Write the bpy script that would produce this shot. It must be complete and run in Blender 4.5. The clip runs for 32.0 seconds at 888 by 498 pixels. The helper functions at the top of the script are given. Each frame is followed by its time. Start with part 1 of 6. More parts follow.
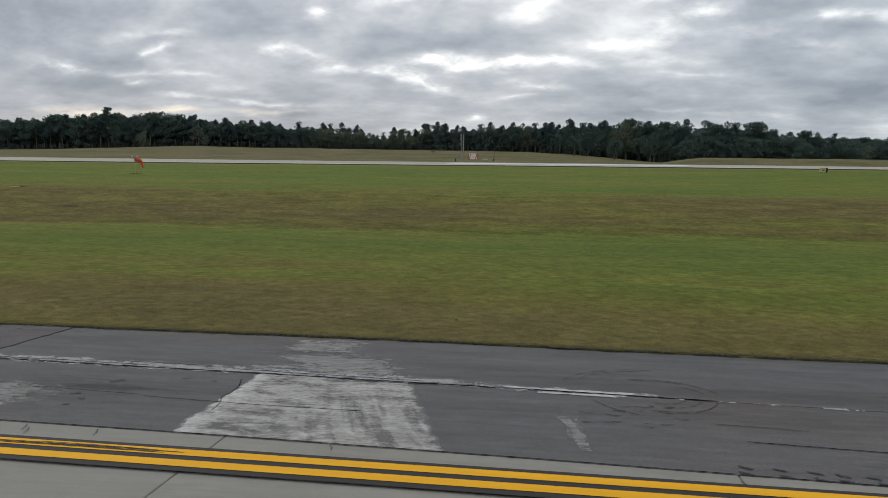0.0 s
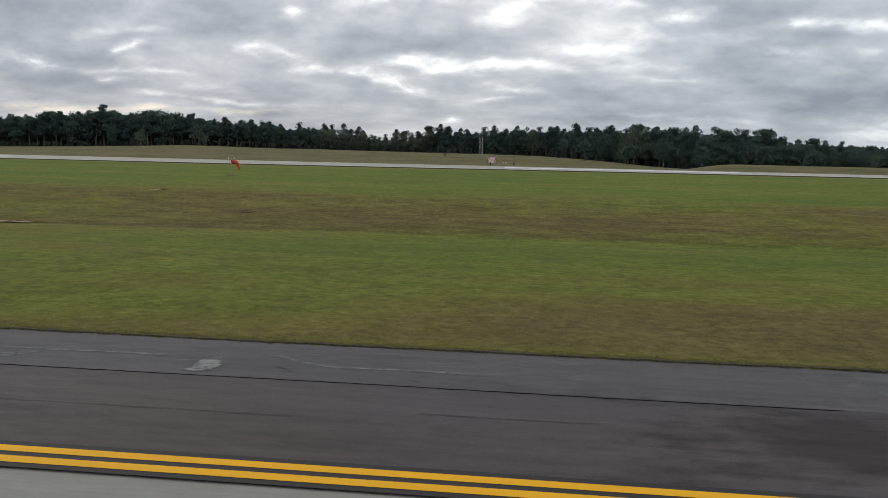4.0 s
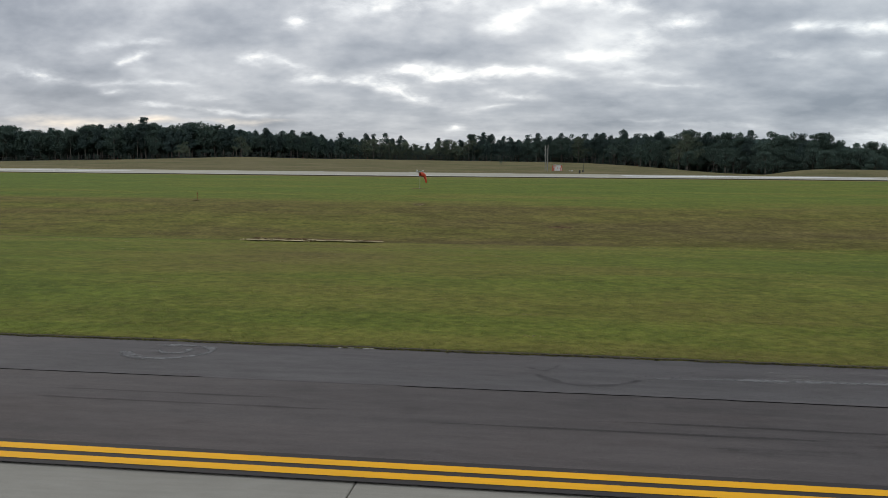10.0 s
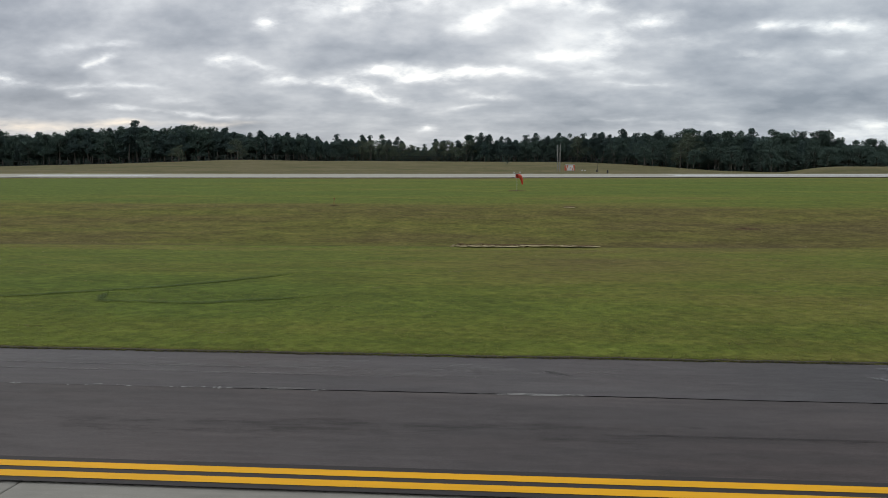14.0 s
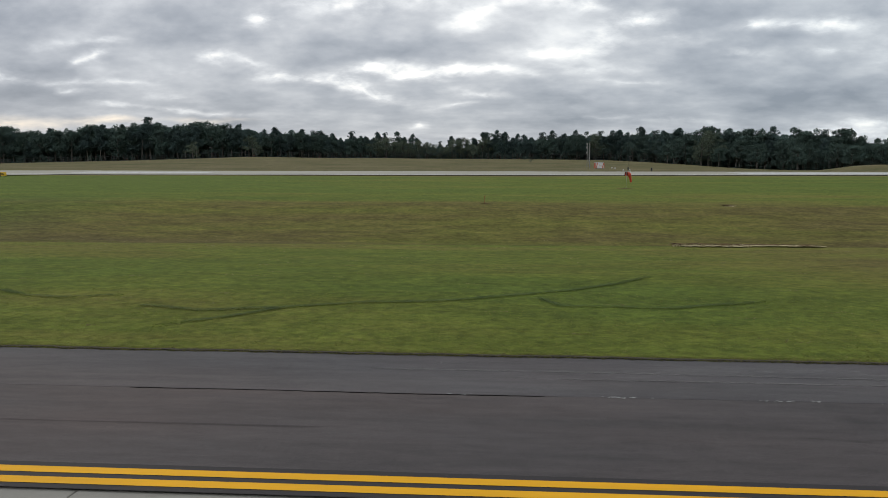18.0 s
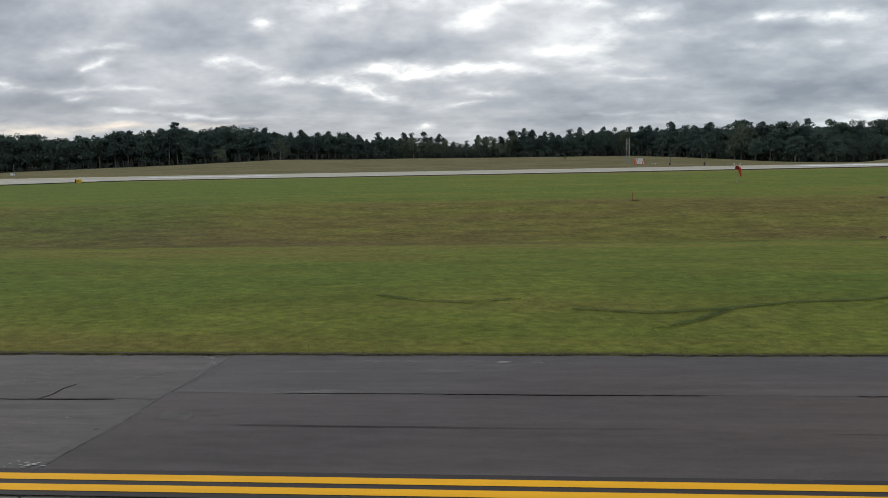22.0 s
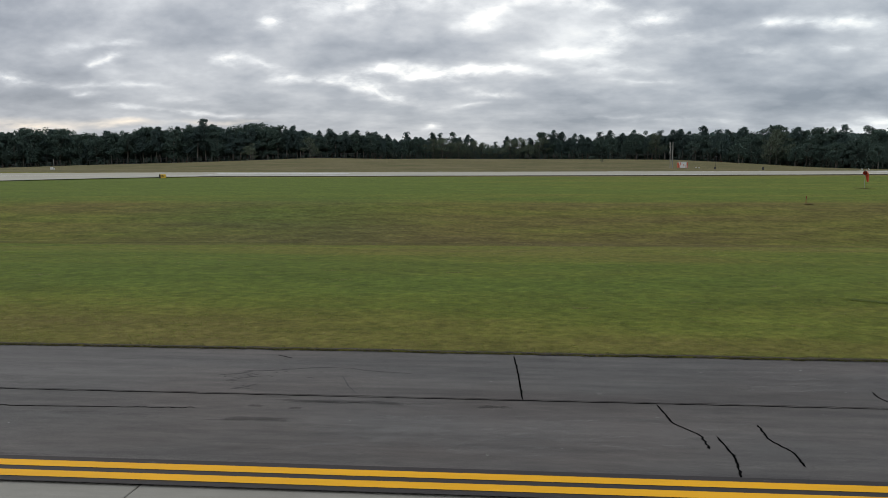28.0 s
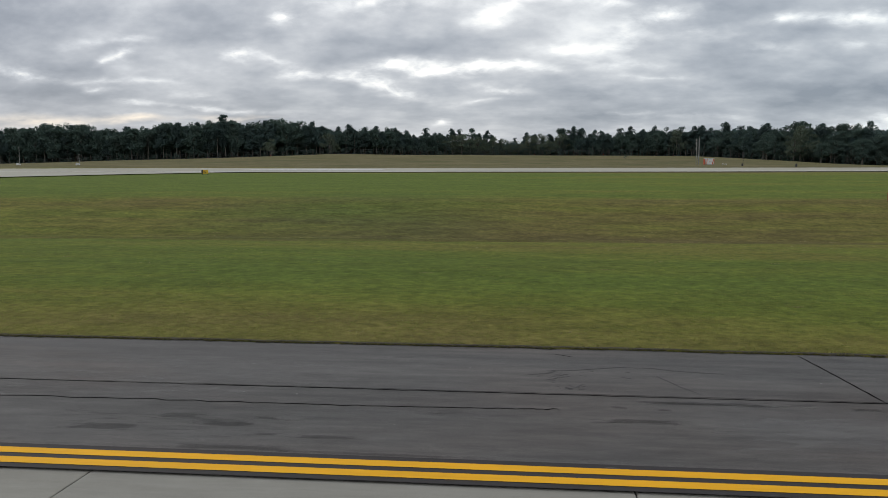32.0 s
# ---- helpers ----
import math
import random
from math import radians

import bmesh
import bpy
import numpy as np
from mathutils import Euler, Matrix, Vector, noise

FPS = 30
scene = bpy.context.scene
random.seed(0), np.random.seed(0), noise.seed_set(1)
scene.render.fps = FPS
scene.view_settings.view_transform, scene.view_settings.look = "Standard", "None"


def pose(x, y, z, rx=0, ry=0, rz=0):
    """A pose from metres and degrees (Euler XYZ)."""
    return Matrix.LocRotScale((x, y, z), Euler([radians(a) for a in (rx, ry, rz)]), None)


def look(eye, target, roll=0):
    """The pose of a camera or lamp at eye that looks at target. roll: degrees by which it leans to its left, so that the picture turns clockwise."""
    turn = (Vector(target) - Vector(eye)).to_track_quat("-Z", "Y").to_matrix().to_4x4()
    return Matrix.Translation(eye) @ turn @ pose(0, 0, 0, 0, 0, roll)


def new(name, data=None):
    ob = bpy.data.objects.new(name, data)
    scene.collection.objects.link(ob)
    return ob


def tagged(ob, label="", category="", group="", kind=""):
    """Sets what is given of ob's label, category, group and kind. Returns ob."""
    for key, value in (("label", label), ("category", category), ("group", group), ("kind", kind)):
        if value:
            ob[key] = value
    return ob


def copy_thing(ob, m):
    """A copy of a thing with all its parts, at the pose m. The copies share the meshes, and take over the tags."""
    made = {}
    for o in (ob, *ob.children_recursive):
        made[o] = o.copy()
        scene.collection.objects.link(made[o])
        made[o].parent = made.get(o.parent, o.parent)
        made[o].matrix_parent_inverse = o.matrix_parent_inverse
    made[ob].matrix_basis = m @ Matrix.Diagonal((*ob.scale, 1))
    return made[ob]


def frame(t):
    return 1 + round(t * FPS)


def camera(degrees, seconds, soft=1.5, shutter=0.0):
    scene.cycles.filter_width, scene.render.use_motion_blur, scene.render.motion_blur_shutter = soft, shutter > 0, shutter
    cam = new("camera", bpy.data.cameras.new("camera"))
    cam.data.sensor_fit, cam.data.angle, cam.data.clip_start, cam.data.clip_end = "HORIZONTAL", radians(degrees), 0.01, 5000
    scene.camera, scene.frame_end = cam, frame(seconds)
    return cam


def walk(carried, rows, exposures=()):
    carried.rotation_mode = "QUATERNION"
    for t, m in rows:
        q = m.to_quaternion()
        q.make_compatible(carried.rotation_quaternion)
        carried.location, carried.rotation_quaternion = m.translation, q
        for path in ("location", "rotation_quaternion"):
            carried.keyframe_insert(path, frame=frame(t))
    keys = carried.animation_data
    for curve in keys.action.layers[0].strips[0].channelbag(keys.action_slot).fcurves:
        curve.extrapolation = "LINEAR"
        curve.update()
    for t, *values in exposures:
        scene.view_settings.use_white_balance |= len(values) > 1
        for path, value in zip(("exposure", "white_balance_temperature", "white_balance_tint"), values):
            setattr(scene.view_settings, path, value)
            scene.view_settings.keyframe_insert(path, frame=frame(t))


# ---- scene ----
cam = camera(60.3, 32.0, soft=0.7, shutter=0.12)
PATH = [
    (0.0, pose(0.00, 0.27, 2.732, 83.18, -0.67, 8.06)),
    (0.5, pose(-1.97, 0.28, 2.723, 83.21, -0.64, 8.26)),
    (1.0, pose(-3.85, 0.29, 2.745, 83.19, -0.72, 8.24)),
    (1.5, pose(-5.56, 0.31, 2.759, 83.16, -0.80, 5.34)),
    (2.0, pose(-7.34, 0.30, 2.761, 83.24, -0.94, 4.36)),
    (2.5, pose(-9.09, 0.27, 2.760, 83.29, -0.91, 4.66)),
    (3.0, pose(-10.73, 0.24, 2.756, 83.31, -1.13, 4.78)),
    (3.5, pose(-12.39, 0.20, 2.818, 83.33, -1.28, 5.93)),
    (5.5, pose(-18.86, -0.05, 2.820, 83.41, -1.51, 6.48)),
    (6.0, pose(-20.45, -0.08, 2.833, 83.44, -1.79, 6.50)),
    (6.5, pose(-22.12, -0.12, 2.838, 83.54, -1.35, 6.65)),
    (7.0, pose(-23.72, -0.15, 2.842, 83.60, -1.39, 6.75)),
    (7.5, pose(-25.27, -0.17, 2.838, 83.66, -1.25, 6.86)),
    (8.0, pose(-26.95, -0.19, 2.832, 83.71, -1.25, 7.08)),
    (8.5, pose(-28.67, -0.20, 2.828, 83.74, -1.42, 7.25)),
    (9.0, pose(-30.37, -0.22, 2.824, 83.78, -1.62, 7.45)),
    (9.5, pose(-32.06, -0.24, 2.813, 83.87, -0.78, 7.20)),
    (10.0, pose(-33.75, -0.25, 2.811, 83.93, -0.64, 6.51)),
    (10.5, pose(-35.47, -0.26, 2.816, 83.95, -0.44, 6.00)),
    (11.0, pose(-37.06, -0.27, 2.828, 84.02, -0.41, 5.62)),
    (11.5, pose(-38.72, -0.27, 2.845, 84.06, -0.16, 5.43)),
    (12.0, pose(-40.36, -0.26, 2.860, 84.05, -0.38, 4.78)),
    (12.5, pose(-41.92, -0.26, 2.882, 84.03, 0.34, 4.24)),
    (13.0, pose(-43.49, -0.25, 2.860, 84.05, 0.65, 4.50)),
    (13.5, pose(-45.09, -0.24, 2.845, 84.05, 0.39, 4.52)),
    (14.0, pose(-46.67, -0.22, 2.862, 83.99, -0.05, 4.44)),
    (14.5, pose(-48.23, -0.21, 2.850, 83.97, -0.51, 4.49)),
    (16.5, pose(-54.32, -0.09, 2.852, 83.88, 0.03, 3.76)),
    (17.0, pose(-55.69, -0.06, 2.850, 83.84, -0.29, 3.75)),
    (17.5, pose(-57.14, -0.02, 2.846, 83.82, -0.18, 3.81)),
    (18.0, pose(-58.51, 0.00, 2.843, 83.80, -0.15, 3.86)),
    (18.5, pose(-59.82, 0.03, 2.838, 83.81, -0.23, 4.00)),
    (19.0, pose(-61.15, 0.04, 2.816, 83.81, -0.08, 4.15)),
    (19.5, pose(-62.45, 0.05, 2.810, 83.77, -0.25, 4.31)),
    (20.0, pose(-63.70, 0.06, 2.808, 83.76, -0.39, 4.45)),
    (20.5, pose(-64.94, 0.07, 2.813, 83.74, -0.46, 4.63)),
    (21.0, pose(-66.13, 0.07, 2.793, 83.78, 0.02, 4.48)),
    (21.5, pose(-67.36, 0.08, 2.800, 83.72, -0.30, 4.47)),
    (22.0, pose(-68.59, 0.09, 2.824, 83.78, 0.99, 4.40)),
    (22.5, pose(-69.77, 0.10, 2.818, 83.79, 1.07, 4.51)),
    (23.0, pose(-70.83, 0.12, 2.807, 83.84, 0.88, 4.54)),
    (23.5, pose(-71.90, 0.13, 2.826, 83.84, 0.51, 4.53)),
    (24.0, pose(-73.00, 0.11, 2.803, 83.86, 0.52, 4.55)),
    (24.5, pose(-73.95, 0.08, 2.812, 83.88, 0.47, 4.55)),
    (25.0, pose(-74.93, 0.05, 2.805, 83.94, 0.66, 4.57)),
    (25.5, pose(-75.96, 0.03, 2.817, 83.90, 0.39, 4.61)),
    (27.5, pose(-79.55, -0.08, 2.800, 83.92, 0.27, 4.75)),
    (28.0, pose(-80.39, -0.09, 2.824, 83.84, 0.11, 4.78)),
    (28.5, pose(-81.14, -0.12, 2.814, 83.82, 0.47, 4.75)),
    (29.0, pose(-81.80, -0.15, 2.832, 83.75, 0.43, 4.72)),
    (29.5, pose(-82.49, -0.18, 2.835, 83.72, 0.45, 4.78)),
    (30.0, pose(-83.11, -0.20, 2.829, 83.68, 0.24, 4.83)),
    (30.5, pose(-83.63, -0.20, 2.836, 83.68, 0.55, 4.91)),
    (31.0, pose(-84.17, -0.20, 2.833, 83.64, 0.49, 5.01)),
    (31.5, pose(-84.65, -0.19, 2.825, 83.64, 0.48, 5.09)),
    (32.0, pose(-85.08, -0.18, 2.803, 83.56, 0.02, 5.52)),
]
walk(cam, PATH, exposures=[(0.0, -0.04)])
SKY, OVERHEAD = 1.2, 0.4

# ---------------------------------------------------------------- light
SUN_EL, SUN_AZ = radians(34), radians(-38)     # veiled sun ahead, over the far wood
world = bpy.data.worlds.new("overcast_sky")
scene.world = world
world.use_nodes = True
wn, wl = world.node_tree.nodes, world.node_tree.links
wn.clear()


def wnode(kind, **values):
    n = wn.new(kind)
    for k, v in values.items():
        if k == "op":
            n.operation = v
        elif k == "blend":
            n.blend_type = v
    return n


def wmath(op, a, b=None, clamp=False):
    n = wnode("ShaderNodeMath", op=op)
    n.use_clamp = clamp
    for i, v in enumerate((a, b)):
        if v is None:
            continue
        if isinstance(v, (int, float)):
            n.inputs[i].default_value = v
        else:
            wl.new(v, n.inputs[i])
    return n.outputs[0]


def wmix(blend, fac, a, b):
    n = wn.new("ShaderNodeMixRGB")
    n.blend_type = blend
    for i, v in enumerate((fac, a, b)):
        if isinstance(v, (int, float)):
            n.inputs[i].default_value = v
        elif isinstance(v, tuple):
            n.inputs[i].default_value = (*v, 1)
        else:
            wl.new(v, n.inputs[i])
    return n.outputs[0]


def wcombine(x, y, z=0.0):
    n = wn.new("ShaderNodeCombineXYZ")
    for i, v in enumerate((x, y, z)):
        if isinstance(v, (int, float)):
            n.inputs[i].default_value = v
        else:
            wl.new(v, n.inputs[i])
    return n.outputs[0]


def wnoise(vec, scale, detail, rough=0.55):
    n = wn.new("ShaderNodeTexNoise")
    n.inputs["Scale"].default_value, n.inputs["Detail"].default_value, n.inputs["Roughness"].default_value = scale, detail, rough
    wl.new(vec, n.inputs["Vector"])
    return n.outputs[0]


def wramp(fac, stops):
    n = wn.new("ShaderNodeValToRGB")
    els = n.color_ramp.elements
    while len(els) < len(stops):
        els.new(0.5)
    for e, (p, c) in zip(els, stops):
        e.position, e.color = p, (*c, 1)
    wl.new(fac, n.inputs[0])
    return n.outputs[0]


tc = wn.new("ShaderNodeTexCoord")
sep = wn.new("ShaderNodeSeparateXYZ")
wl.new(tc.outputs["Generated"], sep.inputs[0])
dx, dy, dz = sep.outputs
up = wmath("MAXIMUM", dz, 0.0)
# a flat cloud deck, seen in perspective
deck_h = wmath("ADD", up, 0.045)
deck = wcombine(wmath("DIVIDE", dx, deck_h), wmath("DIVIDE", dy, deck_h), 0.0)
ahead = wmath("MAXIMUM", wmath("ABSOLUTE", dy), 0.02)
flat = wcombine(wmath("DIVIDE", dx, ahead), wmath("DIVIDE", dz, ahead), 0.0)
big = wnoise(deck, 0.42, 4, 0.55)
# cloud rolls, flatter towards the skyline
rolls = wcombine(wmath("MULTIPLY", wmath("DIVIDE", dx, ahead), 8.0), wmath("MULTIPLY", wmath("LOGARITHM", wmath("ADD", wmath("DIVIDE", up, ahead), 0.07), math.e), 4.2), 0.3)
puffs = wnoise(rolls, 0.62, 4, 0.48)
wisps = wnoise(rolls, 2.3, 5, 0.55)
# ragged edges for the breaks
rag = wn.new("ShaderNodeTexNoise")
rag.inputs["Scale"].default_value, rag.inputs["Detail"].default_value = 22.0, 4
stretch = wn.new("ShaderNodeMapping")
stretch.inputs["Scale"].default_value = (0.6, 1.5, 1)
wl.new(flat, stretch.inputs[0])
wl.new(stretch.outputs[0], rag.inputs["Vector"])
shift = wn.new("ShaderNodeVectorMath")
shift.operation = "MULTIPLY_ADD"
wl.new(rag.outputs["Color"], shift.inputs[0])
shift.inputs[1].default_value, shift.inputs[2].default_value = (0.070, 0.024, 0), (-0.035, -0.012, 0)
warped = wn.new("ShaderNodeVectorMath")
warped.operation = "ADD"
wl.new(flat, warped.inputs[0])
wl.new(shift.outputs[0], warped.inputs[1])


def cloud_spots(rows, grow=1.0, fall=1.4):
    """A soft sum of stretched spots of the deck: across, up, half width, half height, lean, strength."""
    total = None
    for cx, cy, rx, ry, lean, k in rows:
        m = wn.new("ShaderNodeMapping")
        m.vector_type = "TEXTURE"
        m.inputs["Location"].default_value = (cx, cy, 0)
        m.inputs["Rotation"].default_value = (0, 0, lean)
        m.inputs["Scale"].default_value = (rx * grow, ry * grow, 1)
        wl.new(warped.outputs[0], m.inputs[0])
        g = wn.new("ShaderNodeTexGradient")
        g.gradient_type = "SPHERICAL"
        wl.new(m.outputs[0], g.inputs[0])
        v = wmath("MULTIPLY", wmath("POWER", g.outputs[1], fall), k)
        total = v if total is None else wmath("ADD", total, v)
    return total


breaks_west = [(-0.306, 0.188, 0.022, 0.0125, 0, 1.25), (-0.367, 0.143, 0.028, 0.009, 0, 1.3), (-0.535, 0.144, 0.030, 0.009, 0.2, 1.0), (-0.559, 0.136, 0.022, 0.005, 0.3, 0.7),
               (-0.523, 0.162, 0.030, 0.007, 0, 0.5), (-0.582, 0.158, 0.036, 0.006, 0, 0.4), (-0.672, 0.118, 0.052, 0.010, -0.1, 1.1), (-0.576, 0.110, 0.070, 0.006, 0, 0.5),
               (-0.569, 0.098, 0.028, 0.006, -0.1, 0.5), (-0.489, 0.110, 0.046, 0.005, 0, 0.4), (-0.514, 0.082, 0.036, 0.006, -0.1, 0.4), (-0.428, 0.074, 0.100, 0.0052, -0.08, 0.5),
               (-0.351, 0.069, 0.070, 0.004, -0.05, 0.3), (-0.427, 0.090, 0.046, 0.008, 0, 0.3)]
breaks_mid = [(-0.154, 0.127, 0.050, 0.009, 0, 0.9), (-0.109, 0.120, 0.095, 0.011, 0, 1.2), (-0.176, 0.100, 0.078, 0.011, -0.25, 1.25), (-0.251, 0.113, 0.066, 0.008, -0.1, 0.5),
              (-0.289, 0.118, 0.030, 0.007, -0.2, 0.5), (-0.319, 0.135, 0.030, 0.007, -0.3, 0.5), (-0.183, 0.202, 0.090, 0.016, 0, 0.5), (-0.220, 0.214, 0.100, 0.010, 0.1, 0.4),
              (-0.102, 0.213, 0.070, 0.010, 0, 0.5), (-0.029, 0.123, 0.090, 0.008, -0.1, 0.9), (-0.029, 0.096, 0.056, 0.007, -0.1, 0.5), (-0.050, 0.080, 0.036, 0.005, 0.1, 0.4), (-0.102, 0.052, 0.014, 0.007, 0.4, 0.7)]
breaks_east = [(-0.037, 0.187, 0.040, 0.015, 0.3, 0.95), (-0.008, 0.200, 0.044, 0.010, 0.3, 0.6), (0.070, 0.209, 0.068, 0.011, 0, 0.8), (0.119, 0.200, 0.056, 0.010, 0, 0.6),
               (0.183, 0.185, 0.052, 0.012, 0.1, 1.0), (0.128, 0.157, 0.052, 0.020, 0.5, 0.7), (0.114, 0.141, 0.046, 0.008, 0, 0.4), (0.061, 0.146, 0.036, 0.009, 0, 0.95),
               (0.211, 0.160, 0.060, 0.012, 0, 0.4), (0.327, 0.175, 0.038, 0.007, 0, 0.8), (0.418, 0.176, 0.052, 0.011, 0, 1.05), (0.375, 0.176, 0.046, 0.007, 0, 0.5)]
breaks_low = [(0.309, 0.144, 0.036, 0.006, 0, 0.55), (0.414, 0.143, 0.038, 0.006, 0, 0.45), (0.129, 0.124, 0.066, 0.007, 0, 0.4), (0.157, 0.108, 0.070, 0.005, 0, 0.45),
              (0.108, 0.090, 0.038, 0.007, 0, 0.4), (0.130, 0.064, 0.080, 0.004, 0, 0.55), (0.222, 0.057, 0.110, 0.005, -0.03, 0.4), (0.466, 0.055, 0.070, 0.012, 0.1, 0.8), (0.440, 0.040, 0.120, 0.008, 0, 0.5)]
breaks = wmath("ADD", wmath("MULTIPLY", wmath("ADD", cloud_spots(breaks_west, 1.55, 2.0), cloud_spots(breaks_mid, 1.55, 2.0)), 1.35), wmath("ADD", cloud_spots(breaks_east, 1.55, 2.0), cloud_spots(breaks_low, 1.55, 2.0)))
tatter = wn.new("ShaderNodeTexNoise")
tatter.inputs["Scale"].default_value, tatter.inputs["Detail"].default_value, tatter.inputs["Roughness"].default_value = 48.0, 4, 0.6
strands = wn.new("ShaderNodeMapping")
strands.inputs["Scale"].default_value = (0.6, 1.3, 1)
wl.new(warped.outputs[0], strands.inputs[0])
wl.new(strands.outputs[0], tatter.inputs["Vector"])
ragged = wmath("ADD", wmath("MULTIPLY", wmath("SUBTRACT", tatter.outputs[0], 0.5), 2.4), 1.0)
breaks = wmath("MULTIPLY", breaks, wmath("MULTIPLY", wmath("MAXIMUM", ragged, 0.0), wmath("ADD", wmath("MULTIPLY", wisps, 1.7), 0.15)))
heavy = cloud_spots([(-0.599, 0.125, 0.07, 0.014, 0, 0.6), (-0.580, 0.191, 0.11, 0.030, 0, 0.5), (-0.447, 0.198, 0.09, 0.024, 0, 0.4), (-0.387, 0.164, 0.12, 0.022, 0, 0.6),
                     (-0.665, 0.093, 0.08, 0.017, 0, 0.5), (-0.357, 0.122, 0.08, 0.014, 0, 0.4), (-0.132, 0.147, 0.13, 0.022, 0, 0.95), (-0.044, 0.155, 0.07, 0.022, 0, 0.5),
                     (-0.206, 0.152, 0.08, 0.016, 0, 0.5), (0.245, 0.194, 0.10, 0.022, 0, 0.5), (0.281, 0.142, 0.08, 0.016, 0, 0.5), (0.369, 0.161, 0.07, 0.014, 0, 0.45),
                     (0.387, 0.080, 0.20, 0.032, 0, 0.8), (0.248, 0.122, 0.11, 0.016, 0, 0.4), (0.072, 0.094, 0.14, 0.018, 0, 0.35), (0.001, 0.057, 0.18, 0.014, 0, 0.4)])
low_deck = cloud_spots([(-0.10, 0.060, 1.0, 0.085, 0, 0.5), (0.36, 0.080, 0.32, 0.060, 0, 0.55)])
heavy = wmath("ADD", heavy, low_deck)
tone = wmath("ADD", wmath("MULTIPLY", big, 0.15), wmath("MULTIPLY", puffs, 0.60))
tone = wmath("ADD", tone, wmath("ADD", wmath("MULTIPLY", wisps, 0.35), 0.033))
tone = wmath("ADD", tone, wmath("MULTIPLY", breaks, 0.285))
tone = wmath("ADD", tone, wmath("MULTIPLY", wmath("SUBTRACT", tatter.outputs[0], 0.5), 0.06))
tone = wmath("SUBTRACT", tone, wmath("MULTIPLY", heavy, 0.19))
clouds = wramp(tone, [(0.34, (0.269, 0.296, 0.340)), (0.50, (0.409, 0.432, 0.471)), (0.62, (0.549, 0.565, 0.592)), (0.74, (0.745, 0.756, 0.768)), (0.92, (1.05, 1.03, 0.98))])
# brighter overhead, warm along the far left skyline
glow = cloud_spots([(-0.65, 0.055, 0.14, 0.014, 0, 1.0), (-0.52, 0.058, 0.08, 0.009, 0, 1.0), (-0.38, 0.060, 0.08, 0.007, 0, .7)])
clouds = wmix("MIX", wmath("MULTIPLY", wmath("MULTIPLY", glow, wmath("SUBTRACT", wisps, 0.2)), 2.6, True), clouds, (1.15, 1.0, 0.82))
side = wramp(wmath("ADD", wmath("MULTIPLY", wmath("DIVIDE", dx, ahead), 0.6), 0.5), [(0.08, (0.74, 0.77, 0.82)), (0.30, (0.93, 0.945, 0.965)), (0.5, (1.02, 1.03, 1.035)), (0.72, (0.905, 0.945, 0.972))])
clouds = wmix("MULTIPLY", 1.0, clouds, side)
lift = wmath("ADD", 1.0, wmath("MULTIPLY", wmath("POWER", up, 1.5), OVERHEAD))
sky = wn.new("ShaderNodeTexSky")
sky.sky_type = "NISHITA"
sky.sun_disc = False
sky.sun_elevation, sky.sun_rotation = SUN_EL, SUN_AZ
bg_sky = wn.new("ShaderNodeBackground")
bg_sky.inputs[1].default_value = 0.05
wl.new(sky.outputs[0], bg_sky.inputs[0])
bg_cloud = wn.new("ShaderNodeBackground")
wl.new(clouds, bg_cloud.inputs[0])
wl.new(wmath("MULTIPLY", lift, SKY), bg_cloud.inputs[1])
both = wn.new("ShaderNodeMixShader")
both.inputs[0].default_value = 0.9
wl.new(bg_sky.outputs[0], both.inputs[1])
wl.new(bg_cloud.outputs[0], both.inputs[2])
out = wn.new("ShaderNodeOutputWorld")
wl.new(both.outputs[0], out.inputs[0])

sun = new("sun", bpy.data.lights.new("sun", "SUN"))
sun.data.energy, sun.data.angle, sun.data.color = 0.5, radians(25), (1.0, 0.95, 0.88)
toward = Vector((math.sin(SUN_AZ) * math.cos(SUN_EL), math.cos(SUN_AZ) * math.cos(SUN_EL), math.sin(SUN_EL)))
sun.matrix_world = look(toward * 100, (0, 0, 0))


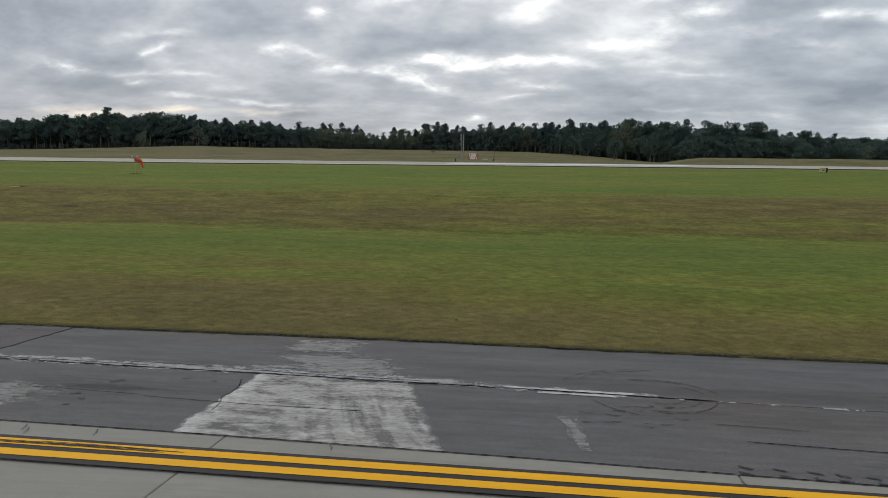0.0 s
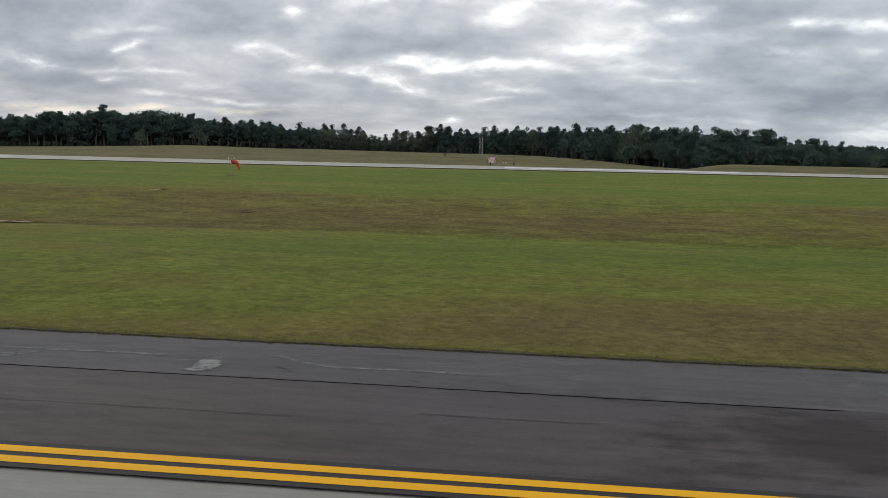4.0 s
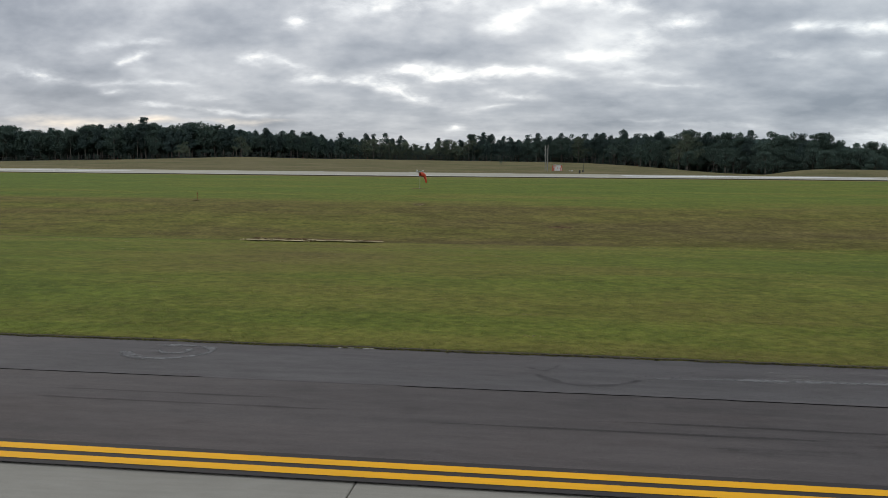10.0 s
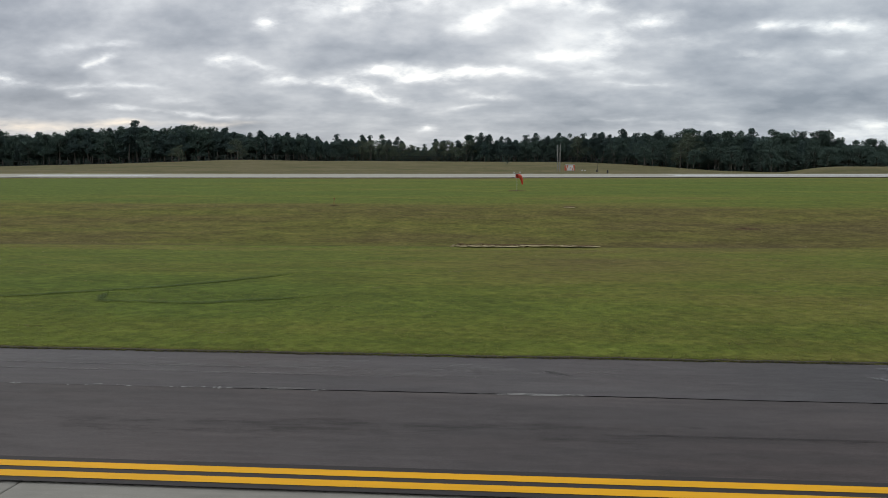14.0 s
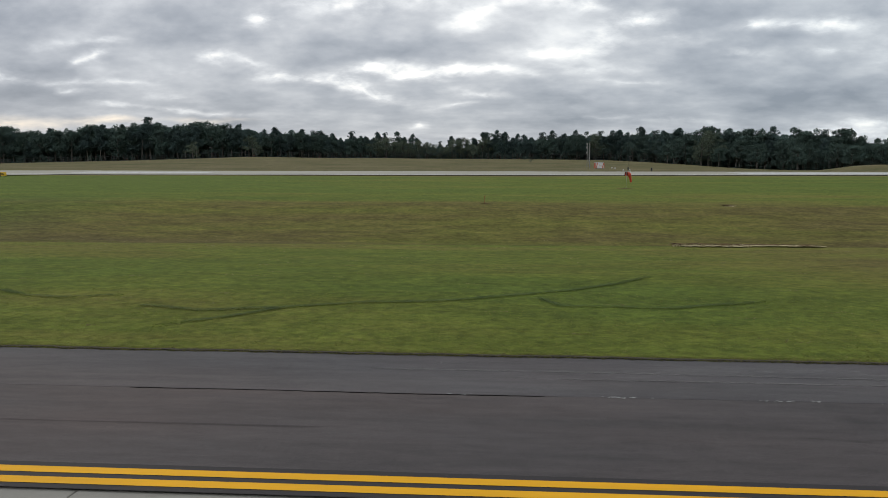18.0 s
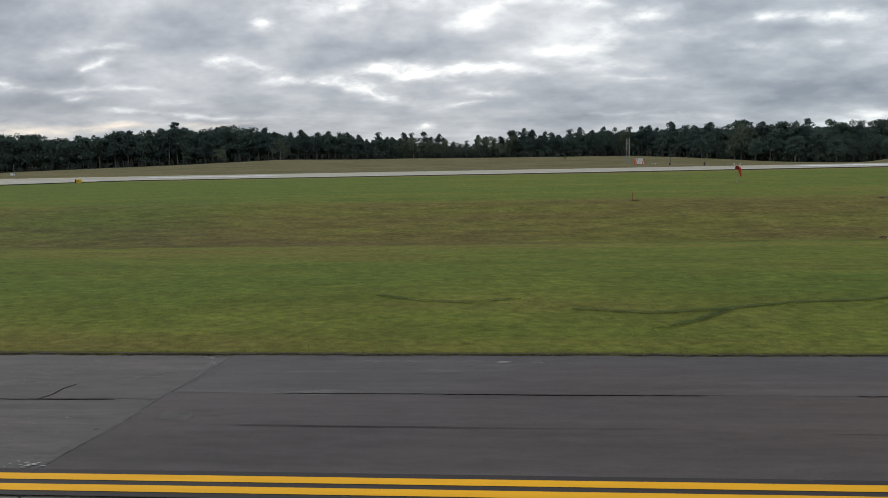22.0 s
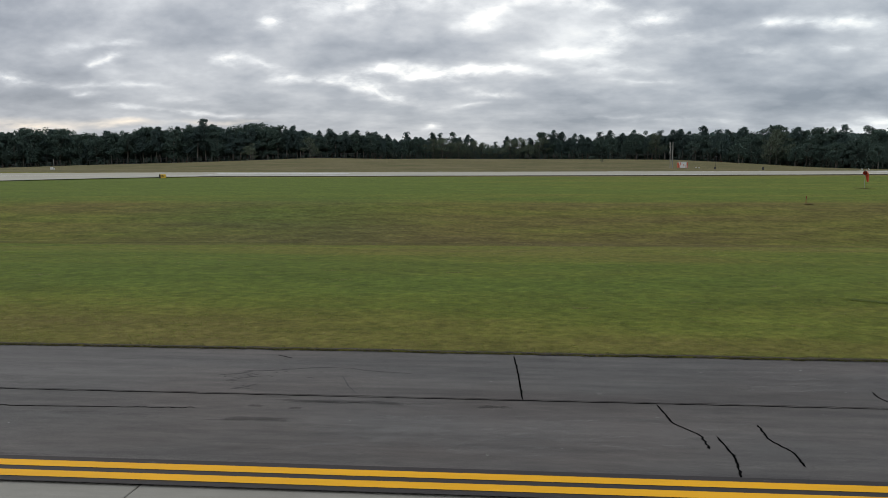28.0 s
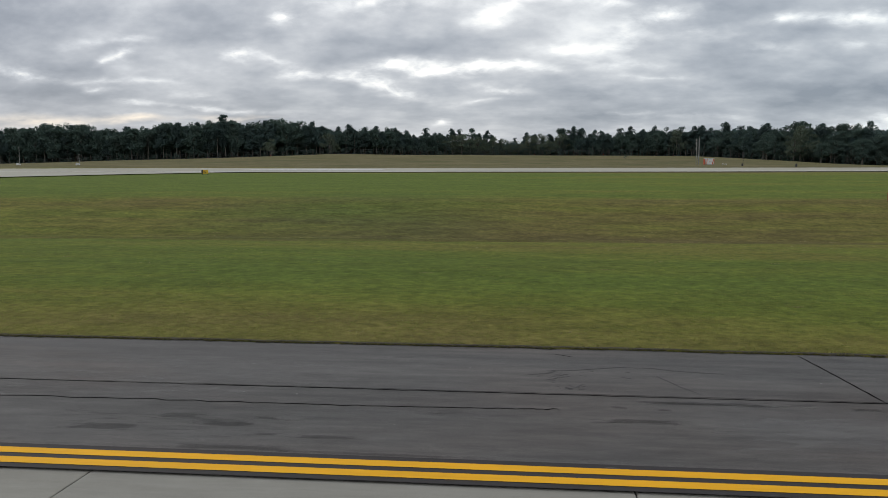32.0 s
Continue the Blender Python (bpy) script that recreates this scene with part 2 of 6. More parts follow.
# ---------------------------------------------------------------- materials
class Nodes:
    """Short hand for one procedural material."""

    def __init__(self, name):
        self.mat = bpy.data.materials.new(name)
        self.mat.use_nodes = True
        self.n, self.l = self.mat.node_tree.nodes, self.mat.node_tree.links
        self.bsdf = self.n["Principled BSDF"]
        geo = self.n.new("ShaderNodeNewGeometry")
        self.pos = geo.outputs["Position"]
        self.island = geo.outputs["Random Per Island"]
        self.rand = self.n.new("ShaderNodeObjectInfo").outputs["Random"]
        x = self.n.new("ShaderNodeSeparateXYZ")
        self.l.new(self.pos, x.inputs[0])
        self.x, self.y, self.z = x.outputs

    def put(self, socket, v):
        if isinstance(v, tuple):
            socket.default_value = (*v, 1) if len(v) == 3 and len(socket.default_value) == 4 else v
        elif isinstance(v, (int, float)):
            socket.default_value = v
        else:
            self.l.new(v, socket)

    def math(self, op, a, b=0.0, clamp=False):
        n = self.n.new("ShaderNodeMath")
        n.operation, n.use_clamp = op, clamp
        self.put(n.inputs[0], a)
        self.put(n.inputs[1], b)
        return n.outputs[0]

    def noise(self, scale, detail=4, stretch=(1, 1, 1), rough=0.55, loc=(0, 0, 0)):
        m = self.n.new("ShaderNodeMapping")
        m.inputs["Scale"].default_value, m.inputs["Location"].default_value = stretch, loc
        self.l.new(self.pos, m.inputs[0])
        n = self.n.new("ShaderNodeTexNoise")
        n.inputs["Scale"].default_value, n.inputs["Detail"].default_value, n.inputs["Roughness"].default_value = scale, detail, rough
        self.l.new(m.outputs[0], n.inputs["Vector"])
        return n.outputs[0]

    def ramp(self, fac, stops):
        n = self.n.new("ShaderNodeValToRGB")
        els = n.color_ramp.elements
        while len(els) < len(stops):
            els.new(0.5)
        for e, (p, c) in zip(els, stops):
            e.position = p
            e.color = (*c, 1) if isinstance(c, tuple) else (c, c, c, 1)
        self.put(n.inputs[0], fac)
        return n.outputs[0]

    def mix(self, fac, a, b, blend="MIX"):
        n = self.n.new("ShaderNodeMixRGB")
        n.blend_type = blend
        self.put(n.inputs[0], fac)
        self.put(n.inputs[1], a)
        self.put(n.inputs[2], b)
        return n.outputs[0]

    def span(self, v, a, b):
        """0 at a, 1 at b."""
        n = self.n.new("ShaderNodeMapRange")
        self.put(n.inputs[0], v)
        n.inputs[1].default_value, n.inputs[2].default_value = a, b
        return n.outputs[0]

    def done(self, colour, rough=0.9, bump=None, strength=0.3, depth=0.01, metal=0.0, spec=0.5):
        self.put(self.bsdf.inputs["Base Color"], colour)
        self.put(self.bsdf.inputs["Roughness"], rough)
        self.bsdf.inputs["Metallic"].default_value = metal
        self.bsdf.inputs["Specular IOR Level"].default_value = spec
        if bump is not None:
            b = self.n.new("ShaderNodeBump")
            b.inputs["Strength"].default_value, b.inputs["Distance"].default_value = strength, depth
            self.l.new(bump, b.inputs["Height"])
            self.l.new(b.outputs[0], self.bsdf.inputs["Normal"])
        return self.mat


def plain(name, colour, rough=0.6, scale=3.0, vary=0.25, metal=0.0, spec=0.5):
    k = Nodes(name)
    lo = tuple(c * (1 - vary) for c in colour)
    hi = tuple(min(1, c * (1 + vary)) for c in colour)
    c = k.ramp(k.noise(scale, 5), [(0.3, lo), (0.7, hi)])
    return k.done(c, rough, k.noise(scale * 12, 3), 0.15, 0.005, metal, spec)


def asphalt_material(name, dark, light, tint_scale, seed):
    k = Nodes(name)
    loc = (seed * 7.3, seed * 3.1, 0)
    broad = k.noise(0.35, 4, (0.35, 1.2, 1), 0.6, loc)
    streak = k.noise(1.6, 5, (0.12, 2.2, 1), 0.6, loc)
    grit = k.noise(90, 2, (1, 1, 1), 0.7, loc)
    mott = k.noise(3.2, 6, (0.5, 1.5, 1), 0.7, loc)
    v = k.math("ADD", k.math("MULTIPLY", broad, 0.35), k.math("MULTIPLY", streak, 0.35))
    v = k.math("ADD", v, k.math("MULTIPLY", mott, 0.30))
    c = k.ramp(v, [(0.39, dark), (0.61, light)])
    warm = k.noise(tint_scale, 3, (0.5, 1, 1), 0.5, (seed, 9, 0))
    c = k.mix(k.span(warm, 0.45, 0.7), c, k.mix(1.0, c, (1.10, 0.98, 0.92), "MULTIPLY"))
    c = k.mix(0.6, c, k.ramp(grit, [(0.3, 0.22), (0.72, 0.85)]), "OVERLAY")
    spots = k.noise(0.9, 6, (0.5, 1.3, 1), 0.7, (seed * 2, 4, 0))
    c = k.mix(k.math("MULTIPLY", k.span(spots, 0.60, 0.74), 0.55), c, tuple(d * 0.55 for d in dark))
    rough = k.math("ADD", 0.62, k.math("MULTIPLY", streak, 0.25))
    return k.done(c, rough, grit, 0.6, 0.005, spec=0.22)


M_ASPHALT_OLD = asphalt_material("weathered_asphalt", (0.071, 0.0695, 0.0685), (0.139, 0.1365, 0.134), 0.3, 1)
M_ASPHALT_NEW = asphalt_material("newer_asphalt", (0.0535, 0.0457, 0.0440), (0.102, 0.0872, 0.0835), 0.22, 2)
# outer lane: weathered lighter, with some grazing sky sheen put into its colour
M_ASPHALT_RIM = asphalt_material("newer_asphalt_outer_lane", (0.060, 0.054, 0.0535), (0.113, 0.104, 0.103), 0.22, 3)
M_ASPHALT_END = asphalt_material("grey_asphalt", (0.062, 0.058, 0.055), (0.138, 0.129, 0.121), 0.3, 5)
M_TAR = plain("crack_sealer", (0.006, 0.006, 0.006), 0.95, 6, 0.3, spec=0.0)
M_BASE = plain("joint_filler", (0.012, 0.012, 0.012), 0.95, 4, 0.3, spec=0.0)


def concrete_material():
    k = Nodes("taxiway_concrete")
    a = k.noise(0.8, 6, (1, 1, 1), 0.65)
    b = k.noise(5, 5, (0.4, 2.5, 1), 0.6)
    grit = k.noise(120, 2)
    c = k.ramp(k.math("ADD", k.math("MULTIPLY", a, 0.6), k.math("MULTIPLY", b, 0.4)), [(0.3, (0.222, 0.206, 0.170)), (0.7, (0.330, 0.310, 0.262))])
    c = k.mix(0.25, c, k.ramp(grit, [(0.3, 0.3), (0.7, 0.7)]), "OVERLAY")
    c = k.mix(k.math("MULTIPLY", k.rand, 0.25), c, (0.25, 0.24, 0.215))
    return k.done(c, 0.85, grit, 0.2, 0.003)


M_CONCRETE = concrete_material()


def paint_material(name, colour, worn, wear=0.62):
    k = Nodes(name)
    a = k.noise(2.2, 5, (0.4, 2, 1), 0.6)
    b = k.noise(40, 4, (1, 1, 1), 0.65)
    chip = k.noise(7, 7, (0.5, 1.6, 1), 0.72)
    c = k.ramp(a, [(0.3, tuple(v * 0.86 for v in colour)), (0.7, colour)])
    c = k.mix(k.math("MULTIPLY", k.span(b, 0.5, 1.0), 0.2), c, worn)
    c = k.mix(k.span(chip, wear, wear + 0.1), c, worn)
    return k.done(c, 0.7, b, 0.2, 0.003, spec=0.15)


M_YELLOW = paint_material("yellow_paint", (0.95, 0.47, 0.012), (0.66, 0.34, 0.03), 0.72)
M_BLACK = paint_material("black_paint", (0.045, 0.039, 0.038), (0.10, 0.095, 0.09), 0.62)
M_WHITE = paint_material("white_runway_paint", (0.80, 0.80, 0.78), (0.5, 0.5, 0.48), 0.66)


def film_material(name, lo, mid, hi, soft, amount, streak, opacity, k_noise=1.2, scale=1.0, soft_v=None):
    """A worn film over asphalt: opaque where it is left, gone towards its ragged rim."""
    k = Nodes(name)
    uv = k.n.new("ShaderNodeUVMap").outputs[0]
    sp = k.n.new("ShaderNodeSeparateXYZ")
    k.l.new(uv, sp.inputs[0])
    u, v = sp.outputs[0], sp.outputs[1]
    eu = k.math("DIVIDE", k.math("MINIMUM", u, k.math("SUBTRACT", 1.0, u)), soft)
    ev = k.math("DIVIDE", k.math("MINIMUM", v, k.math("SUBTRACT", 1.0, v)), soft_v or soft)
    e = k.math("MINIMUM", k.math("MINIMUM", eu, ev), 1.0)
    a = k.noise(1.7 * scale, 3, streak, 0.5)
    b = k.noise(6.5 * scale, 5, streak, 0.65, (3, 1, 0))
    c = k.noise(30 * scale, 4, (0.8, 1.4, 1), 0.7, (7, 2, 0))
    n = k.math("ADD", k.math("ADD", k.math("MULTIPLY", a, 0.45), k.math("MULTIPLY", b, 0.40)), k.math("MULTIPLY", c, 0.15))
    m = k.math("ADD", k.math("MULTIPLY", e, amount), k.math("MULTIPLY", k.math("SUBTRACT", n, 0.5), k_noise * 2))
    mask = k.math("MULTIPLY", k.span(m, 0.34, 0.62), opacity)
    col = k.ramp(k.math("ADD", k.math("MULTIPLY", b, 0.6), k.math("MULTIPLY", c, 0.4)), [(0.34, lo), (0.5, mid), (0.66, hi)])
    k.done(col, 0.9, b, 0.2, 0.003, spec=0.2)
    tr = k.n.new("ShaderNodeBsdfTransparent")
    mx = k.n.new("ShaderNodeMixShader")
    k.l.new(mask, mx.inputs[0])
    k.l.new(tr.outputs[0], mx.inputs[1])
    k.l.new(k.bsdf.outputs[0], mx.inputs[2])
    k.l.new(mx.outputs[0], k.n["Material Output"].inputs[0])
    return k.mat


def swath_material(name):
    """The big pale patch: flakes drawn out along the shoulder, and curved sweeps toward its leaning side."""
    k = Nodes(name)
    sp = k.n.new("ShaderNodeSeparateXYZ")
    k.l.new(k.n.new("ShaderNodeUVMap").outputs[0], sp.inputs[0])
    u, v = sp.outputs[0], sp.outputs[1]
    flake = k.noise(2.2, 6, (0.8, 1.9, 1), 0.6)
    fleck = k.noise(11, 5, (0.9, 1.3, 1), 0.7, (4, 4, 0))
    rag = k.noise(4.0, 5, (1, 1, 1), 0.65, (9, 2, 0))
    bend = k.math("MULTIPLY", k.math("POWER", k.math("SUBTRACT", 1.0, v), 2.0), 0.10)
    cu = k.n.new("ShaderNodeCombineXYZ")
    k.put(cu.inputs[0], k.math("MULTIPLY", k.math("SUBTRACT", u, bend), 15.0))
    k.put(cu.inputs[1], k.math("MULTIPLY", v, 1.3))
    sw = k.n.new("ShaderNodeTexNoise")
    sw.inputs["Scale"].default_value, sw.inputs["Detail"].default_value, sw.inputs["Roughness"].default_value = 1.0, 3, 0.55
    k.l.new(cu.outputs[0], sw.inputs["Vector"])
    w = k.math("MULTIPLY", k.span(u, 0.30, 0.62), k.span(v, 0.85, 0.45))
    n = k.mix(w, flake, sw.outputs[0])
    n = k.math("ADD", k.math("MULTIPLY", n, 0.78), k.math("MULTIPLY", fleck, 0.22))
    ru = k.math("ADD", u, k.math("MULTIPLY", k.math("SUBTRACT", rag, 0.5), 0.10))
    rv = k.math("ADD", v, k.math("MULTIPLY", k.math("SUBTRACT", rag, 0.5), 0.04))
    e = k.math("MINIMUM", k.span(ru, 0.03, 0.05), k.span(ru, 0.985, 0.95))
    e = k.math("MINIMUM", e, k.math("MINIMUM", k.span(rv, 0.0, 0.02), k.span(rv, 1.0, 0.98)))
    body = k.span(n, 0.38, 0.52)
    floor_ = k.math("ADD", 0.36, k.math("MULTIPLY", body, 0.60))
    rim = k.math("MULTIPLY", k.span(ru, 0.15, 0.05), 0.5)
    mask = k.math("MULTIPLY", e, k.math("ADD", floor_, rim, True))
    tone = k.math("ADD", k.math("MULTIPLY", fleck, 0.6), k.math("MULTIPLY", flake, 0.4))
    col = k.ramp(k.math("ADD", tone, k.math("MULTIPLY", rim, 0.25)), [(0.36, (0.235, 0.222, 0.203)), (0.5, (0.37, 0.35, 0.322)), (0.66, (0.57, 0.545, 0.505))])
    k.done(col, 0.9, fleck, 0.3, 0.004, spec=0.2)
    tr = k.n.new("ShaderNodeBsdfTransparent")
    mx = k.n.new("ShaderNodeMixShader")
    k.l.new(mask, mx.inputs[0])
    k.l.new(tr.outputs[0], mx.inputs[1])
    k.l.new(k.bsdf.outputs[0], mx.inputs[2])
    k.l.new(mx.outputs[0], k.n["Material Output"].inputs[0])
    return k.mat


GREY3 = ((0.155, 0.148, 0.138), (0.27, 0.258, 0.241), (0.44, 0.42, 0.392))
M_FILM = swath_material("pale_residue")
M_SMEAR = film_material("smeared_residue", *GREY3, 0.34, 0.80, (0.75, 1.7, 1), 0.85, 1.35)
M_WHITEFILM = film_material("white_joint_residue", (0.22, 0.217, 0.205), (0.40, 0.395, 0.38), (0.60, 0.59, 0.57), 0.04, 0.80, (1.3, 2.4, 1), 0.86, 2.8, 1.9, 0.5)
M_THINFILM = film_material("faint_residue", *GREY3, 0.3, 0.42, (0.5, 1.6, 1), 0.26, 1.3)
M_SCORCH = film_material("rubber_ring", (0.012, 0.012, 0.012), (0.02, 0.02, 0.02), (0.03, 0.03, 0.03), 0.10, 0.75, (1, 1, 1), 0.24, 1.0, 1.0, 0.5)
M_STROKE = film_material("scrubbed_stroke", (0.12, 0.118, 0.118), (0.20, 0.197, 0.195), (0.30, 0.295, 0.29), 0.14, 0.72, (1, 1, 1), 0.7, 0.8, 1.0, 0.5)
M_HAZE = film_material("faint_pale_haze", (0.14, 0.132, 0.124), (0.19, 0.18, 0.168), (0.27, 0.255, 0.24), 0.5, 0.85, (0.8, 1.0, 1), 0.38, 0.7, 1.0)
M_STREAK = film_material("dark_tyre_streak", (0.012, 0.012, 0.012), (0.018, 0.017, 0.017), (0.028, 0.027, 0.027), 0.25, 0.80, (0.25, 2.0, 1), 0.26, 1.2, 1.0, 0.5)
M_BLOTCH = film_material("dark_oily_blotch", (0.010, 0.010, 0.010), (0.016, 0.015, 0.015), (0.024, 0.023, 0.023), 0.5, 1.0, (0.7, 2.4, 1), 0.25, 1.5, 1.6)
M_RUTFILM = film_material("pressed_grass_and_crease", (0.035, 0.060, 0.014), (0.048, 0.076, 0.018), (0.062, 0.090, 0.022), 0.08, 0.85, (0.8, 0.8, 1), 0.46, 1.3, 1.0, 0.5)
M_FLAKES = film_material("white_flakes", (0.36, 0.35, 0.33), (0.50, 0.49, 0.465), (0.66, 0.65, 0.62), 0.22, 0.78, (0.9, 2.2, 1), 0.95, 1.2, 1.6, 0.4)
M_STONE = plain("pale_stone", (0.46, 0.44, 0.39), 0.9, 9, 0.3)
M_WISP = film_material("wispy_residue", *GREY3, 0.5, 0.62, (2.2, 0.7, 1), 0.6, 1.2)
M_DARKFILM = film_material("dark_stain", (0.014, 0.014, 0.014), (0.022, 0.022, 0.022), (0.032, 0.032, 0.032), 0.5, 0.50, (0.4, 1.6, 1), 0.22, 1.5)
M_OILFILM = film_material("oily_stain", (0.012, 0.011, 0.011), (0.02, 0.019, 0.019), (0.03, 0.028, 0.028), 0.5, 0.95, (0.5, 1.0, 1), 0.30, 1.1, 0.6)
M_CHALK = plain("faint_scuff", (0.125, 0.12, 0.118), 0.85, 5, 0.3)
M_CHALKWHITE = plain("pale_chips", (0.34, 0.33, 0.31), 0.9, 5, 0.4)
M_RUBBER = plain("rubber_scuff", (0.036, 0.035, 0.036), 0.7, 5, 0.3)


def field_material():
    """Mown grass: greener verge, dry slope of the swale, green strip before the runway, dry bank behind it."""
    k = Nodes("mown_grass")
    wob = k.noise(0.05, 3, (0.5, 1, 1), 0.5)
    yy = k.math("ADD", k.y, k.math("MULTIPLY", k.math("SUBTRACT", wob, 0.5), 9.0))
    dry_base = k.ramp(k.span(yy, 10, 180), [(0.0, 0.62), (0.023, 0.55), (0.038, 0.36), (0.12, 0.28), (0.155, 0.40), (0.27, 0.42), (0.31, 0.22), (0.60, 0.16), (0.64, 1.0), (1.0, 1.15)])
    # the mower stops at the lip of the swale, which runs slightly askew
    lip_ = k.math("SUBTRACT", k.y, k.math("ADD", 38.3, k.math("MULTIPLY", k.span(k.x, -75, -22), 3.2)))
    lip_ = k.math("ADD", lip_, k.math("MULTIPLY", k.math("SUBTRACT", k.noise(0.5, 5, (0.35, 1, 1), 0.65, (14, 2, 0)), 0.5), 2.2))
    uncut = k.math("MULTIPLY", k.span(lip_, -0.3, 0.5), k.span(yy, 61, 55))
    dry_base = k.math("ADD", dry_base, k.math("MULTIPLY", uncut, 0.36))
    patches = k.noise(0.09, 5, (0.30, 1.1, 1), 0.6, (3, 1, 0))
    wide = k.noise(0.035, 3, (0.6, 1.6, 1), 0.5, (21, 4, 0))
    blades = k.noise(2.8, 6, (0.85, 0.8, 1), 0.72)
    fine_ = k.noise(13, 5, (0.9, 1.0, 1), 0.75)
    mow = k.noise(0.8, 3, (0.05, 1.2, 1), 0.5)
    d = k.math("ADD", dry_base, k.math("MULTIPLY", k.math("SUBTRACT", patches, 0.5), 1.3))
    d = k.math("ADD", d, k.math("MULTIPLY", k.math("SUBTRACT", wide, 0.5), 1.0))
    d = k.math("ADD", d, k.math("MULTIPLY", k.span(k.x, -70, 5), k.math("MULTIPLY", k.span(k.y, 42, 30), 0.20)))
    d = k.math("SUBTRACT", d, k.math("MULTIPLY", k.span(k.x, -70, -105), k.math("MULTIPLY", k.span(k.y, 36, 44), 0.30)))
    # greener and drier stretches of the verge
    for px_, py_, rx_, ry_, amount in ((5, 31, 17, 10, -0.45), (-16, 34, 11, 8, -0.32), (-57, 22.5, 12, 7, -0.38), (-43, 31, 11, 9, 0.38), (-5, 16.5, 16, 5, 0.30), (-93, 23, 12, 6, -0.28)):
        sm = k.n.new("ShaderNodeMapping")
        sm.vector_type = "TEXTURE"
        sm.inputs["Location"].default_value, sm.inputs["Scale"].default_value = (px_, py_, 0), (rx_, ry_, 60)
        k.l.new(k.pos, sm.inputs[0])
        sg = k.n.new("ShaderNodeTexGradient")
        sg.gradient_type = "SPHERICAL"
        k.l.new(sm.outputs[0], sg.inputs[0])
        d = k.math("ADD", d, k.math("MULTIPLY", sg.outputs[1], amount))
    lens = k.noise(0.27, 4, (0.22, 0.8, 1), 0.6, (11, 5, 0))
    d = k.math("ADD", d, k.math("MULTIPLY", k.math("SUBTRACT", lens, 0.5), 1.0))
    d = k.math("ADD", d, k.math("MULTIPLY", k.math("SUBTRACT", mow, 0.5), 0.3), True)
    d = k.math("ADD", d, k.math("MULTIPLY", k.math("SUBTRACT", blades, 0.5), 0.5), True)
    c = k.ramp(d, [(0.0, (0.100, 0.135, 0.022)), (0.3, (0.125, 0.147, 0.024)), (0.55, (0.152, 0.147, 0.031)), (0.8, (0.144, 0.122, 0.035)), (1.0, (0.136, 0.110, 0.039))])
    c = k.mix(k.span(k.math("ADD", k.y, k.math("MULTIPLY", k.math("SUBTRACT", patches, 0.5), 8)), 165, 170), c, k.ramp(k.noise(0.16, 6, (0.35, 0.8, 1), 0.65, (2, 7, 0)), [(0.34, (0.092, 0.090, 0.036)), (0.5, (0.130, 0.114, 0.050)), (0.68, (0.168, 0.140, 0.072))]))
    c = k.mix(1.0, c, k.ramp(k.span(k.y, 54, 70), [(0.0, 1.0), (1.0, 1.14)]), "MULTIPLY")
    # relief of the lip put into the colour: lighter rim, darker crease
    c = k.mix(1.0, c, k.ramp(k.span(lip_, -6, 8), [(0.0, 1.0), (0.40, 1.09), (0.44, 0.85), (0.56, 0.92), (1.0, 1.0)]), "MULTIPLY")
    # lusher clump in the swale
    s = k.n.new("ShaderNodeMapping")
    s.vector_type = "TEXTURE"
    s.inputs["Location"].default_value, s.inputs["Scale"].default_value = (-96, 50, 0), (13, 15, 60)
    k.l.new(k.pos, s.inputs[0])
    g = k.n.new("ShaderNodeTexGradient")
    g.gradient_type = "SPHERICAL"
    k.l.new(s.outputs[0], g.inputs[0])
    c = k.mix(k.math("MULTIPLY", g.outputs[1], k.math("MULTIPLY", k.span(patches, 0.3, 0.6), 0.8)), c, (0.050, 0.098, 0.024))
    v = k.ramp(k.math("ADD", k.math("MULTIPLY", blades, 0.5), k.math("MULTIPLY", fine_, 0.5)), [(0.34, 0.66), (0.5, 1.0), (0.66, 1.36)])
    c = k.mix(1.0, c, v, "MULTIPLY")
    clump = k.noise(0.8, 6, (0.5, 0.85, 1), 0.72, (5, 31, 0))
    c = k.mix(1.0, c, k.ramp(clump, [(0.34, 0.83), (0.5, 1.0), (0.68, 1.18)]), "MULTIPLY")
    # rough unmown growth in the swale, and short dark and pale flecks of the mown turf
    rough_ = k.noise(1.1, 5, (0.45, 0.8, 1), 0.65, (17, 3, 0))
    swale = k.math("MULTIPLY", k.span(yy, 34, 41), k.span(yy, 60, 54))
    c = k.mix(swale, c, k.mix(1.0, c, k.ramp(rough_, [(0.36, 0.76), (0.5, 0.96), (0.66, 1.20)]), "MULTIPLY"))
    fleck = k.noise(4.2, 4, (0.8, 0.9, 1), 0.66, (31, 7, 0))
    c = k.mix(1.0, c, k.ramp(fleck, [(0.34, 0.74), (0.5, 0.99), (0.67, 1.25)]), "MULTIPLY")
    straw = k.noise(6, 5, (0.6, 1.4, 1), 0.75, (8, 8, 0))
    c = k.mix(k.math("MULTIPLY", k.span(straw, 0.60, 0.72), 0.35), c, (0.20, 0.17, 0.085))
    return k.done(c, 1.0, k.math("ADD", k.math("MULTIPLY", blades, 0.6), fine_), 0.45, 0.04, spec=0.1)


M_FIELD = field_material()


